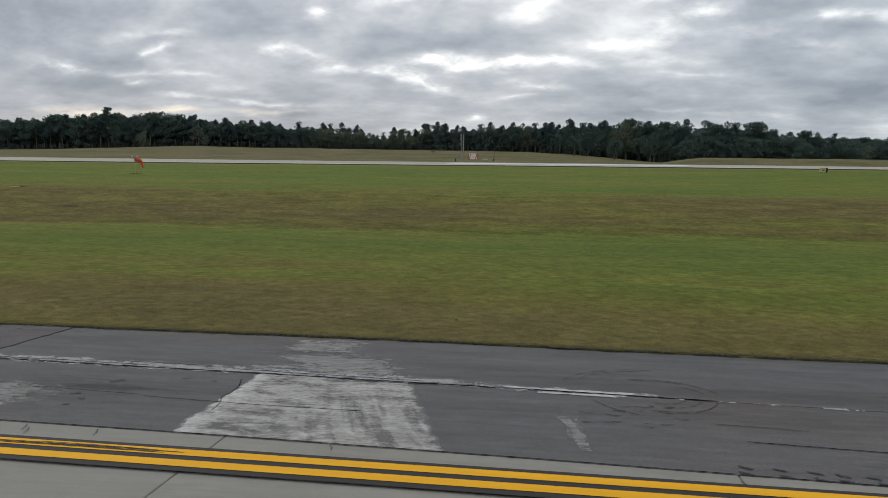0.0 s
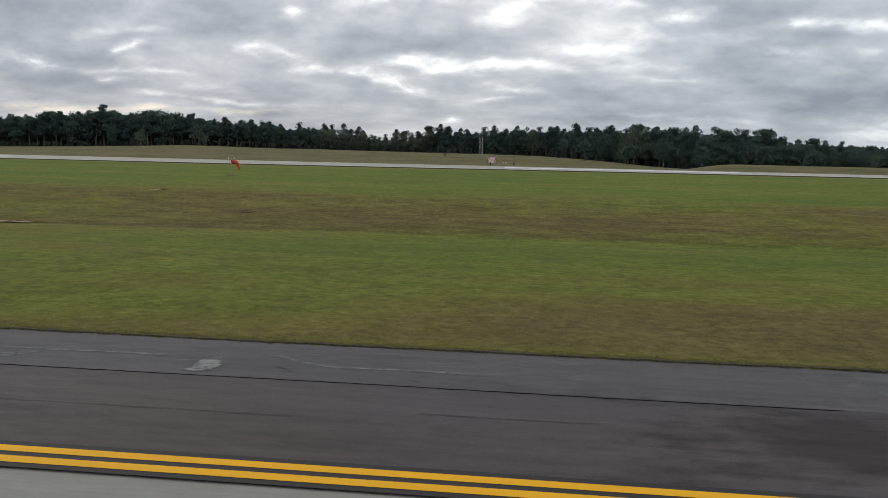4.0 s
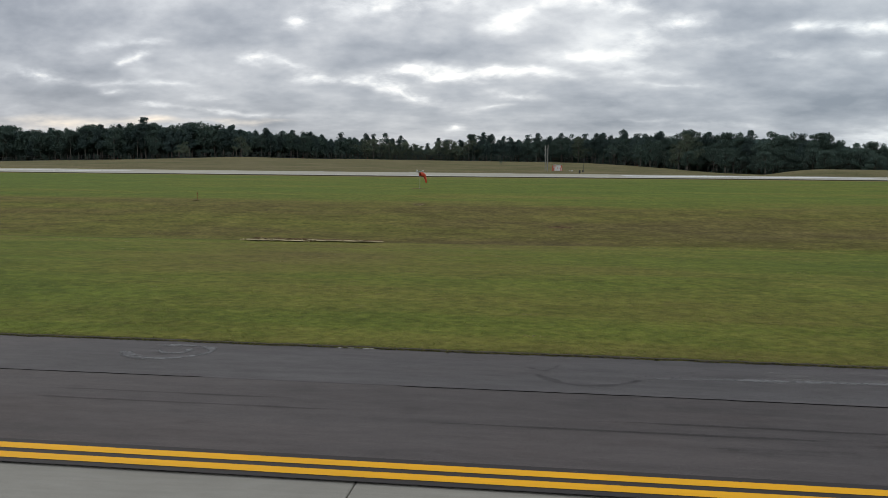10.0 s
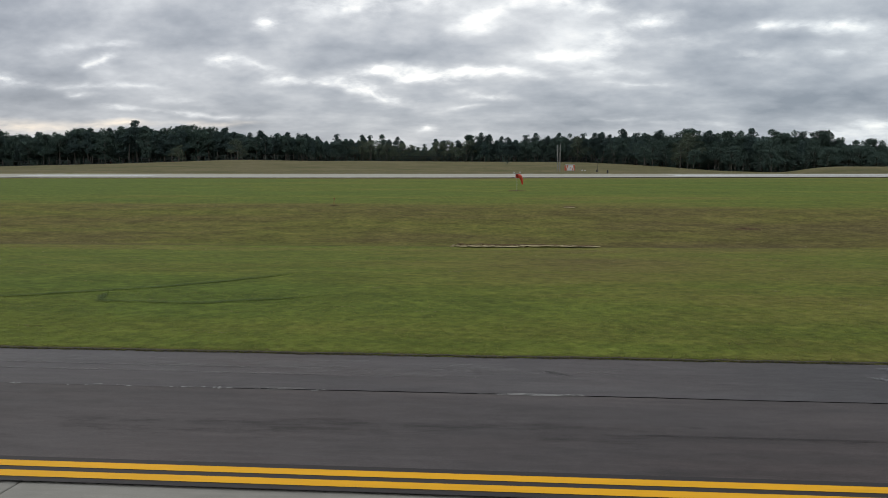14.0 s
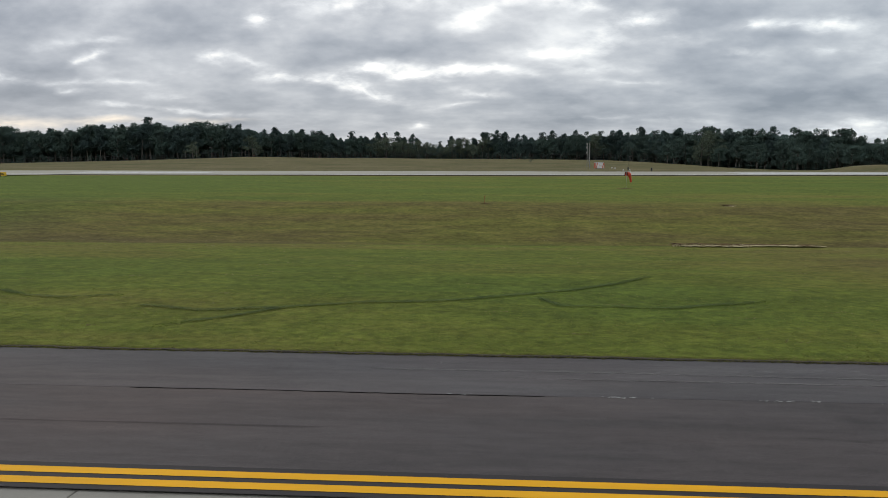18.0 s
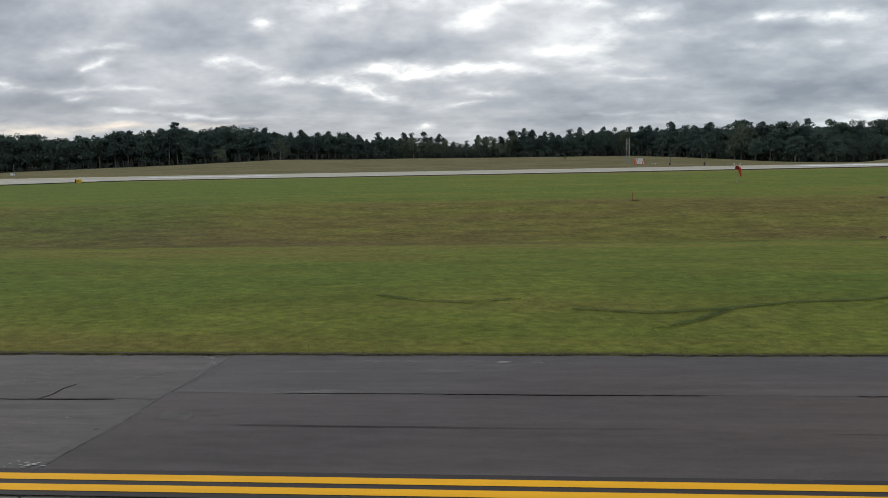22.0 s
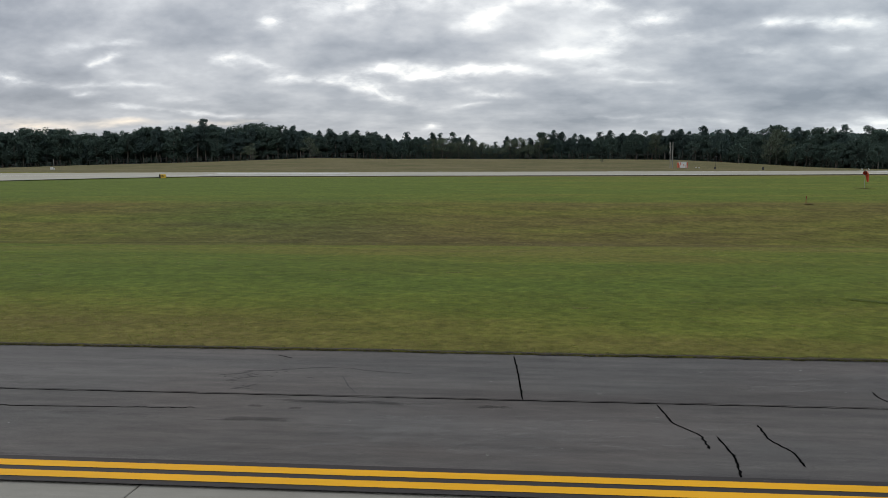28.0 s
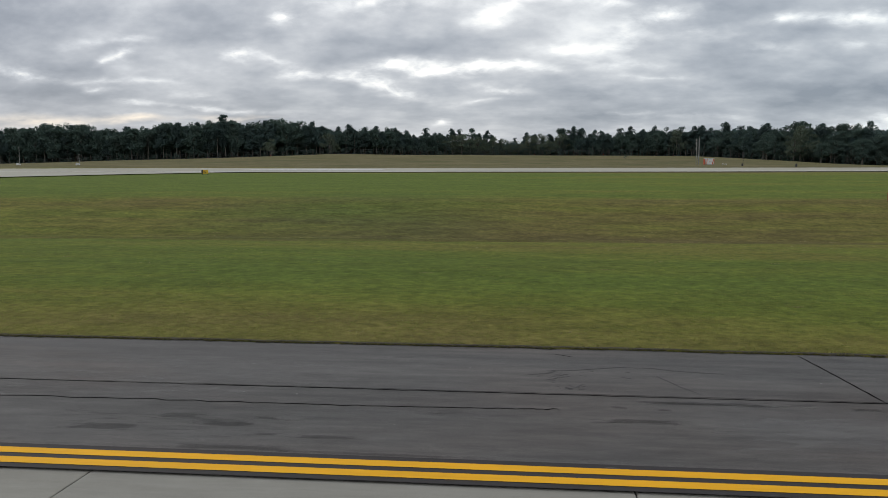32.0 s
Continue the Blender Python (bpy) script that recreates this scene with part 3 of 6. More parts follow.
def leaf_material(name, colours, translucent=0.5):
    k = Nodes(name)
    c = k.ramp(k.island, [(i / (len(colours) - 1), v) for i, v in enumerate(colours)])
    tree = k.ramp(k.rand, [(0.0, 0.94), (0.5, 1.06), (1.0, 1.22)])
    c = k.mix(1.0, c, tree, "MULTIPLY")
    k.done(c, 0.85, spec=0.1)
    # a spray of leaves shades like the crown it belongs to: mostly towards the sky
    up_ = k.n.new("ShaderNodeVectorMath")
    up_.operation = "MULTIPLY_ADD"
    k.l.new(k.n["Geometry"].outputs["Normal"], up_.inputs[0])
    up_.inputs[1].default_value, up_.inputs[2].default_value = (0.14, 0.14, 0.14), (0, -0.30, 0.66)
    unit = k.n.new("ShaderNodeVectorMath")
    unit.operation = "NORMALIZE"
    k.l.new(up_.outputs[0], unit.inputs[0])
    k.l.new(unit.outputs[0], k.bsdf.inputs["Normal"])
    thin = k.n.new("ShaderNodeBsdfTranslucent")
    k.l.new(c, thin.inputs[0])
    mx = k.n.new("ShaderNodeMixShader")
    mx.inputs[0].default_value = translucent
    k.l.new(k.bsdf.outputs[0], mx.inputs[1])
    k.l.new(thin.outputs[0], mx.inputs[2])
    k.l.new(mx.outputs[0], k.n["Material Output"].inputs[0])
    return k.mat


M_RIMBLADE = leaf_material("rim_blades", [(0.12, 0.15, 0.035), (0.17, 0.17, 0.05), (0.21, 0.18, 0.08), (0.24, 0.19, 0.10)])
M_BLADE_DARK = leaf_material("dark_grass_blades", [(0.075, 0.09, 0.028), (0.12, 0.115, 0.04), (0.17, 0.14, 0.08)])
M_VERGE = leaf_material("verge_blades", [(0.17, 0.22, 0.05), (0.21, 0.24, 0.058), (0.25, 0.24, 0.072), (0.28, 0.25, 0.10)])
M_CLUMP = leaf_material("clump_blades", [(0.15, 0.21, 0.042), (0.18, 0.23, 0.048), (0.20, 0.215, 0.056)])
M_DRYBLADE = leaf_material("dry_blades", [(0.26, 0.22, 0.10), (0.32, 0.28, 0.14), (0.36, 0.33, 0.18)])
M_RUT = leaf_material("rut_grass", [(0.10, 0.16, 0.03), (0.12, 0.175, 0.035), (0.15, 0.18, 0.045)])
# blue distance haze is mixed into the needle and broad-leaf colours
M_PINE = leaf_material("hazed_pine_needles", [(0.090, 0.136, 0.126), (0.102, 0.150, 0.135), (0.115, 0.161, 0.137)], 0.3)
M_OAK = leaf_material("hazed_broad_leaves", [(0.086, 0.132, 0.112), (0.100, 0.146, 0.118), (0.116, 0.160, 0.119)], 0.3)
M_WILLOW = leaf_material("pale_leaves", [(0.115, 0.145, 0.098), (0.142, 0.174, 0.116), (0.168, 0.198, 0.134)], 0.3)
M_BARK = plain("bark", (0.15, 0.135, 0.115), 0.95, 2, 0.4)


def runway_material():
    k = Nodes("runway_concrete")
    a = k.noise(0.05, 5, (0.3, 1.2, 1), 0.6)
    b = k.noise(0.5, 5, (0.1, 2.0, 1), 0.6)
    c = k.ramp(k.math("ADD", k.math("MULTIPLY", a, 0.5), k.math("MULTIPLY", b, 0.5)), [(0.3, (0.38, 0.355, 0.29)), (0.7, (0.53, 0.50, 0.415))])
    return k.done(c, 1.0, k.noise(30, 3), 0.2, 0.004, spec=0.05)


M_RUNWAY = runway_material()
M_SOIL = plain("bare_soil", (0.120, 0.080, 0.036), 1.0, 2.5, 0.5, spec=0.1)
M_LIP = plain("soil_and_turf_shade", (0.060, 0.050, 0.036), 1.0, 6, 0.4)
M_DROP = plain("pavement_edge_shadow", (0.075, 0.072, 0.045), 1.0, 3, 0.4, spec=0.1)
M_STRAW = plain("straw_mat", (0.40, 0.33, 0.18), 1.0, 3.0, 0.4, spec=0.1)
M_ORANGE = plain("orange_fabric", (0.68, 0.080, 0.040), 0.75, 3, 0.12)
M_GALV = plain("galvanised_steel", (0.42, 0.43, 0.44), 0.45, 8, 0.2, 0.8)
M_MAST = plain("dull_grey_paint", (0.29, 0.29, 0.27), 0.7, 3, 0.2)
M_DARKSTEEL = plain("dark_steel", (0.05, 0.05, 0.052), 0.55, 6, 0.3)
M_SIGN_YELLOW = plain("sign_yellow", (0.78, 0.47, 0.03), 0.5, 2, 0.1)
M_SIGN_PALE = plain("faded_sign_yellow", (0.56, 0.46, 0.20), 0.5, 2, 0.1)
M_SIGN_BLACK = plain("sign_black", (0.02, 0.02, 0.02), 0.5, 2, 0.1)
M_WHITEBOX = plain("white_panel", (0.74, 0.73, 0.70), 0.55, 1.5, 0.12)
M_REDPANEL = plain("orange_red_panel", (0.60, 0.13, 0.06), 0.6, 1.5, 0.15)
M_STAKE = plain("faded_red_stake", (0.34, 0.075, 0.045), 0.7, 9, 0.3)
M_LENS = plain("clear_lamp_glass", (0.72, 0.72, 0.70), 0.25, 5, 0.1)


# ---------------------------------------------------------------- mesh helpers
def mesh_ob(name, verts, faces, material=None, parent=None, label="", smooth=False):
    me = bpy.data.meshes.new(name)
    me.from_pydata([tuple(v) for v in verts], [], [tuple(q) for q in faces])
    me.update()
    if material:
        me.materials.append(material)
    if smooth:
        me.polygons.foreach_set("use_smooth", [True] * len(me.polygons))
    ob = new(name, me)
    if parent is not None:
        ob.parent = parent
    if label:
        tagged(ob, label=label)
    return ob


def part(name, bm, material, parent, label="", smooth=False):
    me = bpy.data.meshes.new(name)
    bm.to_mesh(me)
    bm.free()
    me.materials.append(material)
    if smooth:
        me.polygons.foreach_set("use_smooth", [True] * len(me.polygons))
    ob = new(name, me)
    ob.parent = parent
    if label:
        tagged(ob, label=label)
    return ob


def empty(name, at, label, category, group="", kind="", turn=0):
    e = new(name)
    e.matrix_world = pose(*at, 0, 0, turn)
    e.empty_display_size = 0.2
    return tagged(e, label=label, category=category, group=group, kind=kind)


def box_bm(x0, x1, y0, y1, z0, z1, bevel=0.0):
    bm = bmesh.new()
    bmesh.ops.create_cube(bm, size=1, matrix=Matrix.Translation(((x0 + x1) / 2, (y0 + y1) / 2, (z0 + z1) / 2)) @ Matrix.Diagonal((x1 - x0, y1 - y0, z1 - z0, 1)))
    if bevel:
        bmesh.ops.bevel(bm, geom=bm.edges[:], offset=bevel, segments=1, affect="EDGES")
    return bm


def tube_bm(points, radii, sides=8, caps=True):
    """A tube through points."""
    bm = bmesh.new()
    rings = []
    for i, p in enumerate(points):
        a, b = Vector(points[max(i - 1, 0)]), Vector(points[min(i + 1, len(points) - 1)])
        q = (b - a).normalized().to_track_quat("Z", "Y")
        rings.append([bm.verts.new(Vector(p) + q @ Vector((radii[i] * math.cos(t), radii[i] * math.sin(t), 0))) for t in (2 * math.pi * s / sides for s in range(sides))])
    for u, v in zip(rings, rings[1:]):
        for s in range(sides):
            bm.faces.new((u[s], u[(s + 1) % sides], v[(s + 1) % sides], v[s]))
    if caps:
        bm.faces.new(rings[0][::-1])
        bm.faces.new(rings[-1])
    return bm


# ---------------------------------------------------------------- lie of the land
TILT = 0.038
PY = [-700, 13.3, 19.5, 24, 32, 38, 41, 47, 55.7, 62, 78, 105, 118, 141, 163, 172, 185, 215, 243, 260, 300, 345]
PZ = [0, 0, -.03, -.10, -.42, -.70, -.78, -.30, .57, .76, 1.08, 1.55, 1.74, 2.14, 2.3, 2.2, 2.05, 2.0, 2.0, 2.3, 3.5, 5.3]
CX = [-900, -400, -331, -303, -270, -245, -215, -190, -165, -140, -108, -60, -30, -10, 8, 20, 33, 45, 70, 134, 400]
CZ = [0.5, 0.6, 0.9, 2.5, 3.8, 4.4, 5.1, 5.9, 6.8, 6.3, 6.2, 5.9, 5.8, 5.5, 4.6, 3.8, 2.5, 1.6, 1.6, 1.5, 1.5]


def land(x, y):
    """Height of the grass."""
    if y <= 13.3:
        return -TILT * y
    z = float(np.interp(y, PY, PZ)) - 0.5
    if y > 172:
        crest = float(np.interp(x, CX, CZ))
        low = 1.5
        f = min(1.0, max(0.0, (y - 215) / 130.0))
        f = f * f * (3 - 2 * f)
        z = (1 - min(1, (y - 172) / 20)) * z + min(1, (y - 172) / 20) * (low + (crest - low) * f)
        # low spoil mound beyond the far shoulder
        m = min(1.0, max(0.0, (x - 22) / 17.0))
        z += 1.95 * m * m * (3 - 2 * m) * math.exp(-((y - 205) / 16.0) ** 2)
        z += 0.12 * noise.noise((x * 0.05, y * 0.05, 3))
    elif 16 < y < 116:
        z += 0.06 * min(1, (y - 16) / 8) * min(1, max(0, (95 - y) / 10)) * noise.noise((x * 0.06, y * 0.12, 0))
    # low rim of the far shoulder
    z += 0.26 * math.exp(-((y - 168) / 3.0) ** 2) * float(np.interp(x, [-400, -200, -140, -80, 0], [2.0, 1.9, 1.4, .8, .2]))
    # the runway's far side falls away to the west
    z -= float(np.interp(x, [-220, -190, -150, -80, -50, 0, 40], [.42, .34, .22, .18, .15, .06, 0])) * float(np.interp(y, [122, 158, 170, 186], [0, 1, 1, 0]))
    # the runway's near side climbs gently to the right
    z += float(np.interp(x, [-115, -50, 0, 45, 90], [-.02, .1, .28, .38, .42])) * float(np.interp(y, [78, 100, 122, 158], [0, 1, 1, 0]))
    return z


def near(y):
    """The paved plane."""
    return -TILT * y

# ---------------------------------------------------------------- ground
EDGE = 13.29
RUN0, RUN1 = 119.3, 160.5


def edge_y(x):
    """The ragged rim of the turf."""
    run = float(np.interp(x, [-95, -85, -75, -60, -50, -40, -30, -20, -10, -3, 5], [.06, .04, -.06, -.09, -.14, -.08, -.12, -.22, -.14, .02, -.08]))
    return EDGE + run + 0.05 * noise.noise((x * 0.5, 0, 7)) + 0.05 * noise.noise((x * 2.3, 0, 9)) + 0.03 * noise.noise((x * 7, 0, 2))


def build_ground():
    xs = [-4000, -2000, -1200, -800, -600, -500] + list(np.arange(-440, -130, 8)) + list(np.arange(-130, 40, 0.5)) + list(np.arange(40, 260, 8)) + [300, 400, 600, 1000, 2000, 4000]
    ys = [-4000, -1000, -300, -60, -20, 0, 7, 12.9, EDGE, 13.5, 14, 15, 16.5, 18, 19.5, 21, 22.5, 24, 26, 28, 30, 32, 34, 36, 37, 38, 39, 40, 41, 42, 43, 44.5, 46, 48, 50, 52, 54, 56, 58, 62, 67, 72, 78, 85, 92, 100, 108, 114, 118.9,
          RUN0 + 0.3, 140, RUN1 - 0.3, RUN1 + 0.3, 166, 172, 178, 185, 192, 198, 204, 210, 218, 228, 240, 255, 270, 285, 300, 315, 330, 340, 345, 352, 370, 400, 450, 600, 1000, 2000, 4000]
    verts, faces = [], []
    for j, y in enumerate(ys):
        for x in xs:
            z = land(x, min(y, 345)) if y > 12.95 else near(max(y, -60)) - 0.16
            yy = y
            if y == 12.9:
                yy = edge_y(x) - 0.012
            if y == EDGE:
                yy, z = edge_y(x), near(EDGE) + 0.03
            elif RUN0 < y < RUN1:
                z -= 0.2
            if y > 352:
                z = land(x, 345) - 0.004 * min(y - 352, 300)
            verts.append((x, yy, z))
    n = len(xs)
    for j in range(len(ys) - 1):
        for i in range(n - 1):
            faces.append((j * n + i, j * n + i + 1, (j + 1) * n + i + 1, (j + 1) * n + i))
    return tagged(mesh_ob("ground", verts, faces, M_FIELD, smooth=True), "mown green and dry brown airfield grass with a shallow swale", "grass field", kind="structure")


ground = build_ground()

# ---------------------------------------------------------------- taxiway slabs
SLAB, SLAB_X0, SLAB_Y1 = 5.358, 1.72, 7.99
COURSES = 3


def sheet(name, x0, x1, y0, y1, lift, material, nx=2, ny=2, parent=None, label=""):
    verts, faces = [], []
    for j in range(ny):
        for i in range(nx):
            x, y = x0 + (x1 - x0) * i / (nx - 1), y0 + (y1 - y0) * j / (ny - 1)
            verts.append((x, y, near(y) + lift))
    for j in range(ny - 1):
        for i in range(nx - 1):
            a = j * nx + i
            faces.append((a, a + 1, a + nx + 1, a + nx))
    return mesh_ob(name, verts, faces, material, parent, label)


taxiway = tagged(sheet("taxiway", -400, 300, -40, 13.2, -0.06, M_BASE), "pale jointed concrete taxiway with a double yellow edge line", "taxiway", kind="structure")
sheet("apron_sheet", -400, 300, -40, SLAB_Y1 - COURSES * SLAB - 0.01, -0.006, M_CONCRETE, parent=taxiway)


def slab_mesh():
    bm = bmesh.new()
    g, b = 0.007, 0.012
    w = SLAB
    lo = [bm.verts.new((x, y, -TILT * y - 0.05)) for x, y in ((g, g), (w - g, g), (w - g, w - g), (g, w - g))]
    mid = [bm.verts.new((x, y, -TILT * y - b * 0.6)) for x, y in ((g, g), (w - g, g), (w - g, w - g), (g, w - g))]
    top = [bm.verts.new((x, y, -TILT * y)) for x, y in ((g + b, g + b), (w - g - b, g + b), (w - g - b, w - g - b), (g + b, w - g - b))]
    for u, v in ((lo, mid), (mid, top)):
        for i in range(4):
            bm.faces.new((u[i], u[(i + 1) % 4], v[(i + 1) % 4], v[i]))
    bm.faces.new(top)
    me = bpy.data.meshes.new("slab")
    bm.to_mesh(me)
    bm.free()
    me.materials.append(M_CONCRETE)
    return me


def joint_x(col):
    """Where the cross joints of the slabs lie."""
    return SLAB_X0 + col * SLAB + float(np.interp(col, [-13, -12, -10, -5, -3, -1, 1], [.05, .08, .38, .40, .30, .19, .12]))


SLAB_ME = slab_mesh()
for row in range(COURSES):
    for col in range(-19, 6):
        s = new("slab", SLAB_ME)
        y0 = SLAB_Y1 - (row + 1) * SLAB
        s.location = (joint_x(col), y0, near(y0) - 0.006)
        s.scale = ((joint_x(col + 1) - joint_x(col)) / SLAB, 1, 1)
        s.parent = taxiway

# ---------------------------------------------------------------- asphalt shoulder
AX, BX = -8.76, -73.46      # where the newer surfacing begins and ends


def skew(x):
    """The old shoulder runs a little askew to the painted line."""
    return float(np.interp(x, [AX, -4, 0, 4, 12], [.06, 0, -.10, -.25, -.40])) if x > AX else 0.0



def wavy(x, seed, amp=0.03, f=1.5):
    return amp * noise.noise((x * f, seed, 0)) + 0.4 * amp * noise.noise((x * f * 5, seed, 5))


def lane(name, x0, x1, y0f, y1f, lift, material, parent, ends=(0.0, 0.0), step=0.25):
    """A strip of surfacing with uneven long edges, a top and turned-down sides."""
    n = max(2, int((x1 - x0) / step))
    rows = 23
    verts, faces = [], []
    for i in range(n + 1):
        x = x0 + (x1 - x0) * i / n
        a, b = y0f(x), y1f(x)
        for j in range(rows):
            y = a + (b - a) * j / (rows - 1)
            xx = x
            if i == 0:
                xx += ends[0] * (noise.noise((y * 1.3, 3, 0)) + 0.4 * noise.noise((y * 6, 8, 0)))
            if i == n:
                xx += ends[1] * (noise.noise((y * 1.3, 3, 0)) + 0.4 * noise.noise((y * 6, 8, 0)))
            verts.append((xx, y, near(y) + lift))
    for i in range(n):
        for j in range(rows - 1):
            a = i * rows + j
            faces.append((a, a + rows, a + rows + 1, a + 1))
    rim = [i * rows for i in range(n + 1)] + [n * rows + j for j in range(1, rows)] + [i * rows + rows - 1 for i in range(n - 1, -1, -1)] + [j for j in range(rows - 2, 0, -1)]
    base = len(verts)
    for r in rim:
        x, y, z = verts[r]
        verts.append((x, y, near(y) - 0.055))
    for i in range(len(rim)):
        k = (i + 1) % len(rim)
        faces.append((rim[i], base + i, base + k, rim[k]))
    return mesh_ob(name, verts, faces, material, parent)


shoulder = tagged(sheet("shoulder", -400, 300, 8.0, 13.25, -0.045, M_BASE), "grey asphalt shoulder with dark joints, sealed cracks and pale patches", "asphalt shoulder", kind="structure")
JA, JM, JC = 10.55, 10.60, 10.26
seg = [(AX + 0.012, 120, 7.885, JA, 0.0, (M_ASPHALT_OLD, M_ASPHALT_OLD), 1), (BX + 0.004, AX, 7.40, JM, 0.012, (M_ASPHALT_NEW, M_ASPHALT_RIM), 2), (-330, BX - 0.004, 7.40, JC, 0.004, (M_ASPHALT_END, M_ASPHALT_END), 3)]
for x0, x1, ya, yj, lift, mat_, sd in seg:
    gap = 0.011 if sd != 2 else 0.0045
    e = (0.0 if x0 < -300 else 0.10, 0.0 if x1 > 100 else 0.10)
    lane("lane", x0, x1, lambda x, ya=ya, sd=sd: ya + skew(x) + wavy(x, sd * 11, 0.012), lambda x, yj=yj, sd=sd, g=gap: yj + skew(x) - g + wavy(x, sd, 0.02), lift, mat_[0], shoulder, e)
    lane("lane", x0, x1, lambda x, yj=yj, sd=sd, g=gap: yj + skew(x) + g + wavy(x, sd, 0.02), lambda x: edge_y(x) + .06, lift, mat_[1], shoulder, e)

# ---------------------------------------------------------------- painted lines
edge_line = empty("edge_line", (0, 0, 0), "double yellow taxiway edge line on a black ground", "painted line", kind="structure")


def stripe(name, x0, x1, y0, y1, lift, material, sd, amp=0.004):
    n = int((x1 - x0) / 0.4)
    verts, faces = [], []
    for i in range(n + 1):
        x = x0 + (x1 - x0) * i / n
        a, b = y0 + wavy(x, sd, amp, 0.8), y1 + wavy(x, sd + 4, amp, 0.8)
        verts += [(x, a, near(a) + lift), (x, b, near(b) + lift)]
    for i in range(n):
        faces.append((2 * i, 2 * i + 2, 2 * i + 3, 2 * i + 1))
    return mesh_ob(name, verts, faces, material, edge_line)


for a, b in ((-130, BX), (BX, AX), (AX, 40)):
    stripe("black_ground", a, b, 6.785, 7.43 if b > AX else 7.47, 0.017, M_BLACK, 21)
    stripe("yellow_stripe", a, b, 6.894, 7.060, 0.021, M_YELLOW, 31)
    stripe("yellow_stripe", a, b, 7.176, 7.342, 0.021, M_YELLOW, 41)


# ---------------------------------------------------------------- marks on the asphalt
def ribbon(name, pts, width, lift, material, parent, jitter=0.35, sub=6, seed=0, label="", wander=0.9):
    """A crack seal or scuff: a thin strip with uneven width through points of the plan."""
    fine_pts = []
    for (ax, ay), (bx, by) in zip(pts, pts[1:]):
        for i in range(sub):
            f = i / sub
            fine_pts.append((ax + (bx - ax) * f, ay + (by - ay) * f))
    fine_pts.append(pts[-1])
    verts, faces = [], []
    for i, (x, y) in enumerate(fine_pts):
        p, q = fine_pts[max(i - 1, 0)], fine_pts[min(i + 1, len(fine_pts) - 1)]
        d = Vector((q[0] - p[0], q[1] - p[1])).normalized()
        x += width * wander * noise.noise((i * 0.7, seed, 1))
        y += width * wander * noise.noise((i * 0.7, seed, 6))
        w = width * 0.5 * (1 + jitter * 2 * noise.noise((i * 0.9, seed, 3)))
        if i in (0, len(fine_pts) - 1):
            w *= 0.3
        off = skew(x) if parent is shoulder else 0.0
        for s, h in ((-1, 0), (0, 0.003), (1, 0)):
            yy = y + s * w * d.x + off
            verts.append((x - s * w * d.y, yy, near(yy) + lift + h))
    for i in range(len(fine_pts) - 1):
        for s in (0, 1):
            a = 3 * i + s
            faces.append((a, a + 3, a + 4, a + 1))
    return mesh_ob(name, verts, faces, material, parent, label)


def arc(cx, cy, rx, ry, a0, a1, n=14):
    return [(cx + rx * math.cos(radians(a0 + (a1 - a0) * i / n)), cy + ry * math.sin(radians(a0 + (a1 - a0) * i / n))) for i in range(n + 1)]


END = 0.007
for i, pts in enumerate([[(-80.27, 13.15), (-80.21, 11.75), (-80.17, 10.22)], [(-78.37, 10.14), (-78.33, 9.3), (-78.11, 8.85), (-78.13, 8.35)],
                         [(-77.93, 8.82), (-77.93, 8.1), (-78.05, 7.45)], [(-77.31, 9.32), (-77.36, 8.75), (-77.24, 8.3), (-77.29, 7.85)],
                         [(-75.15, 11.08), (-75.21, 10.8), (-75.17, 10.5), (-75.23, 10.22)]]):
    ribbon("sealed_crack", pts, 0.026, END, M_TAR, shoulder, seed=i + 1, sub=9, wander=0.8, jitter=0.35)
ribbon("sealed_crack", [(-100.95, 9.30), (-94.95, 9.36), (-89.94, 9.37), (-87.13, 9.36), (-85.53, 9.42), (-84.52, 9.47)], 0.026, END, M_TAR, shoulder, sub=14, seed=9, wander=2.6)
ribbon("sealed_crack", [(-330, 10.26), (-200, 10.26), (-140, 10.27), (-110, 10.2), (-94.95, 10.22), (-83.92, 10.2), (-74.09, 10.2)], 0.03, END, M_TAR, shoulder, sub=60, seed=12)
ribbon("crack", [(-73.44, 13.2), (-73.39, 11.5), (-73.47, 10.4), (-73.41, 9.0), (-73.51, 7.45)], 0.012, 0.016, M_RUBBER, shoulder, sub=10, seed=14, jitter=.9)
ribbon("crack", [(-73.79, 13.2), (-73.51, 12.2), (-73.45, 11.4)], 0.03, 0.016, M_CHALK, shoulder, sub=8, seed=15)
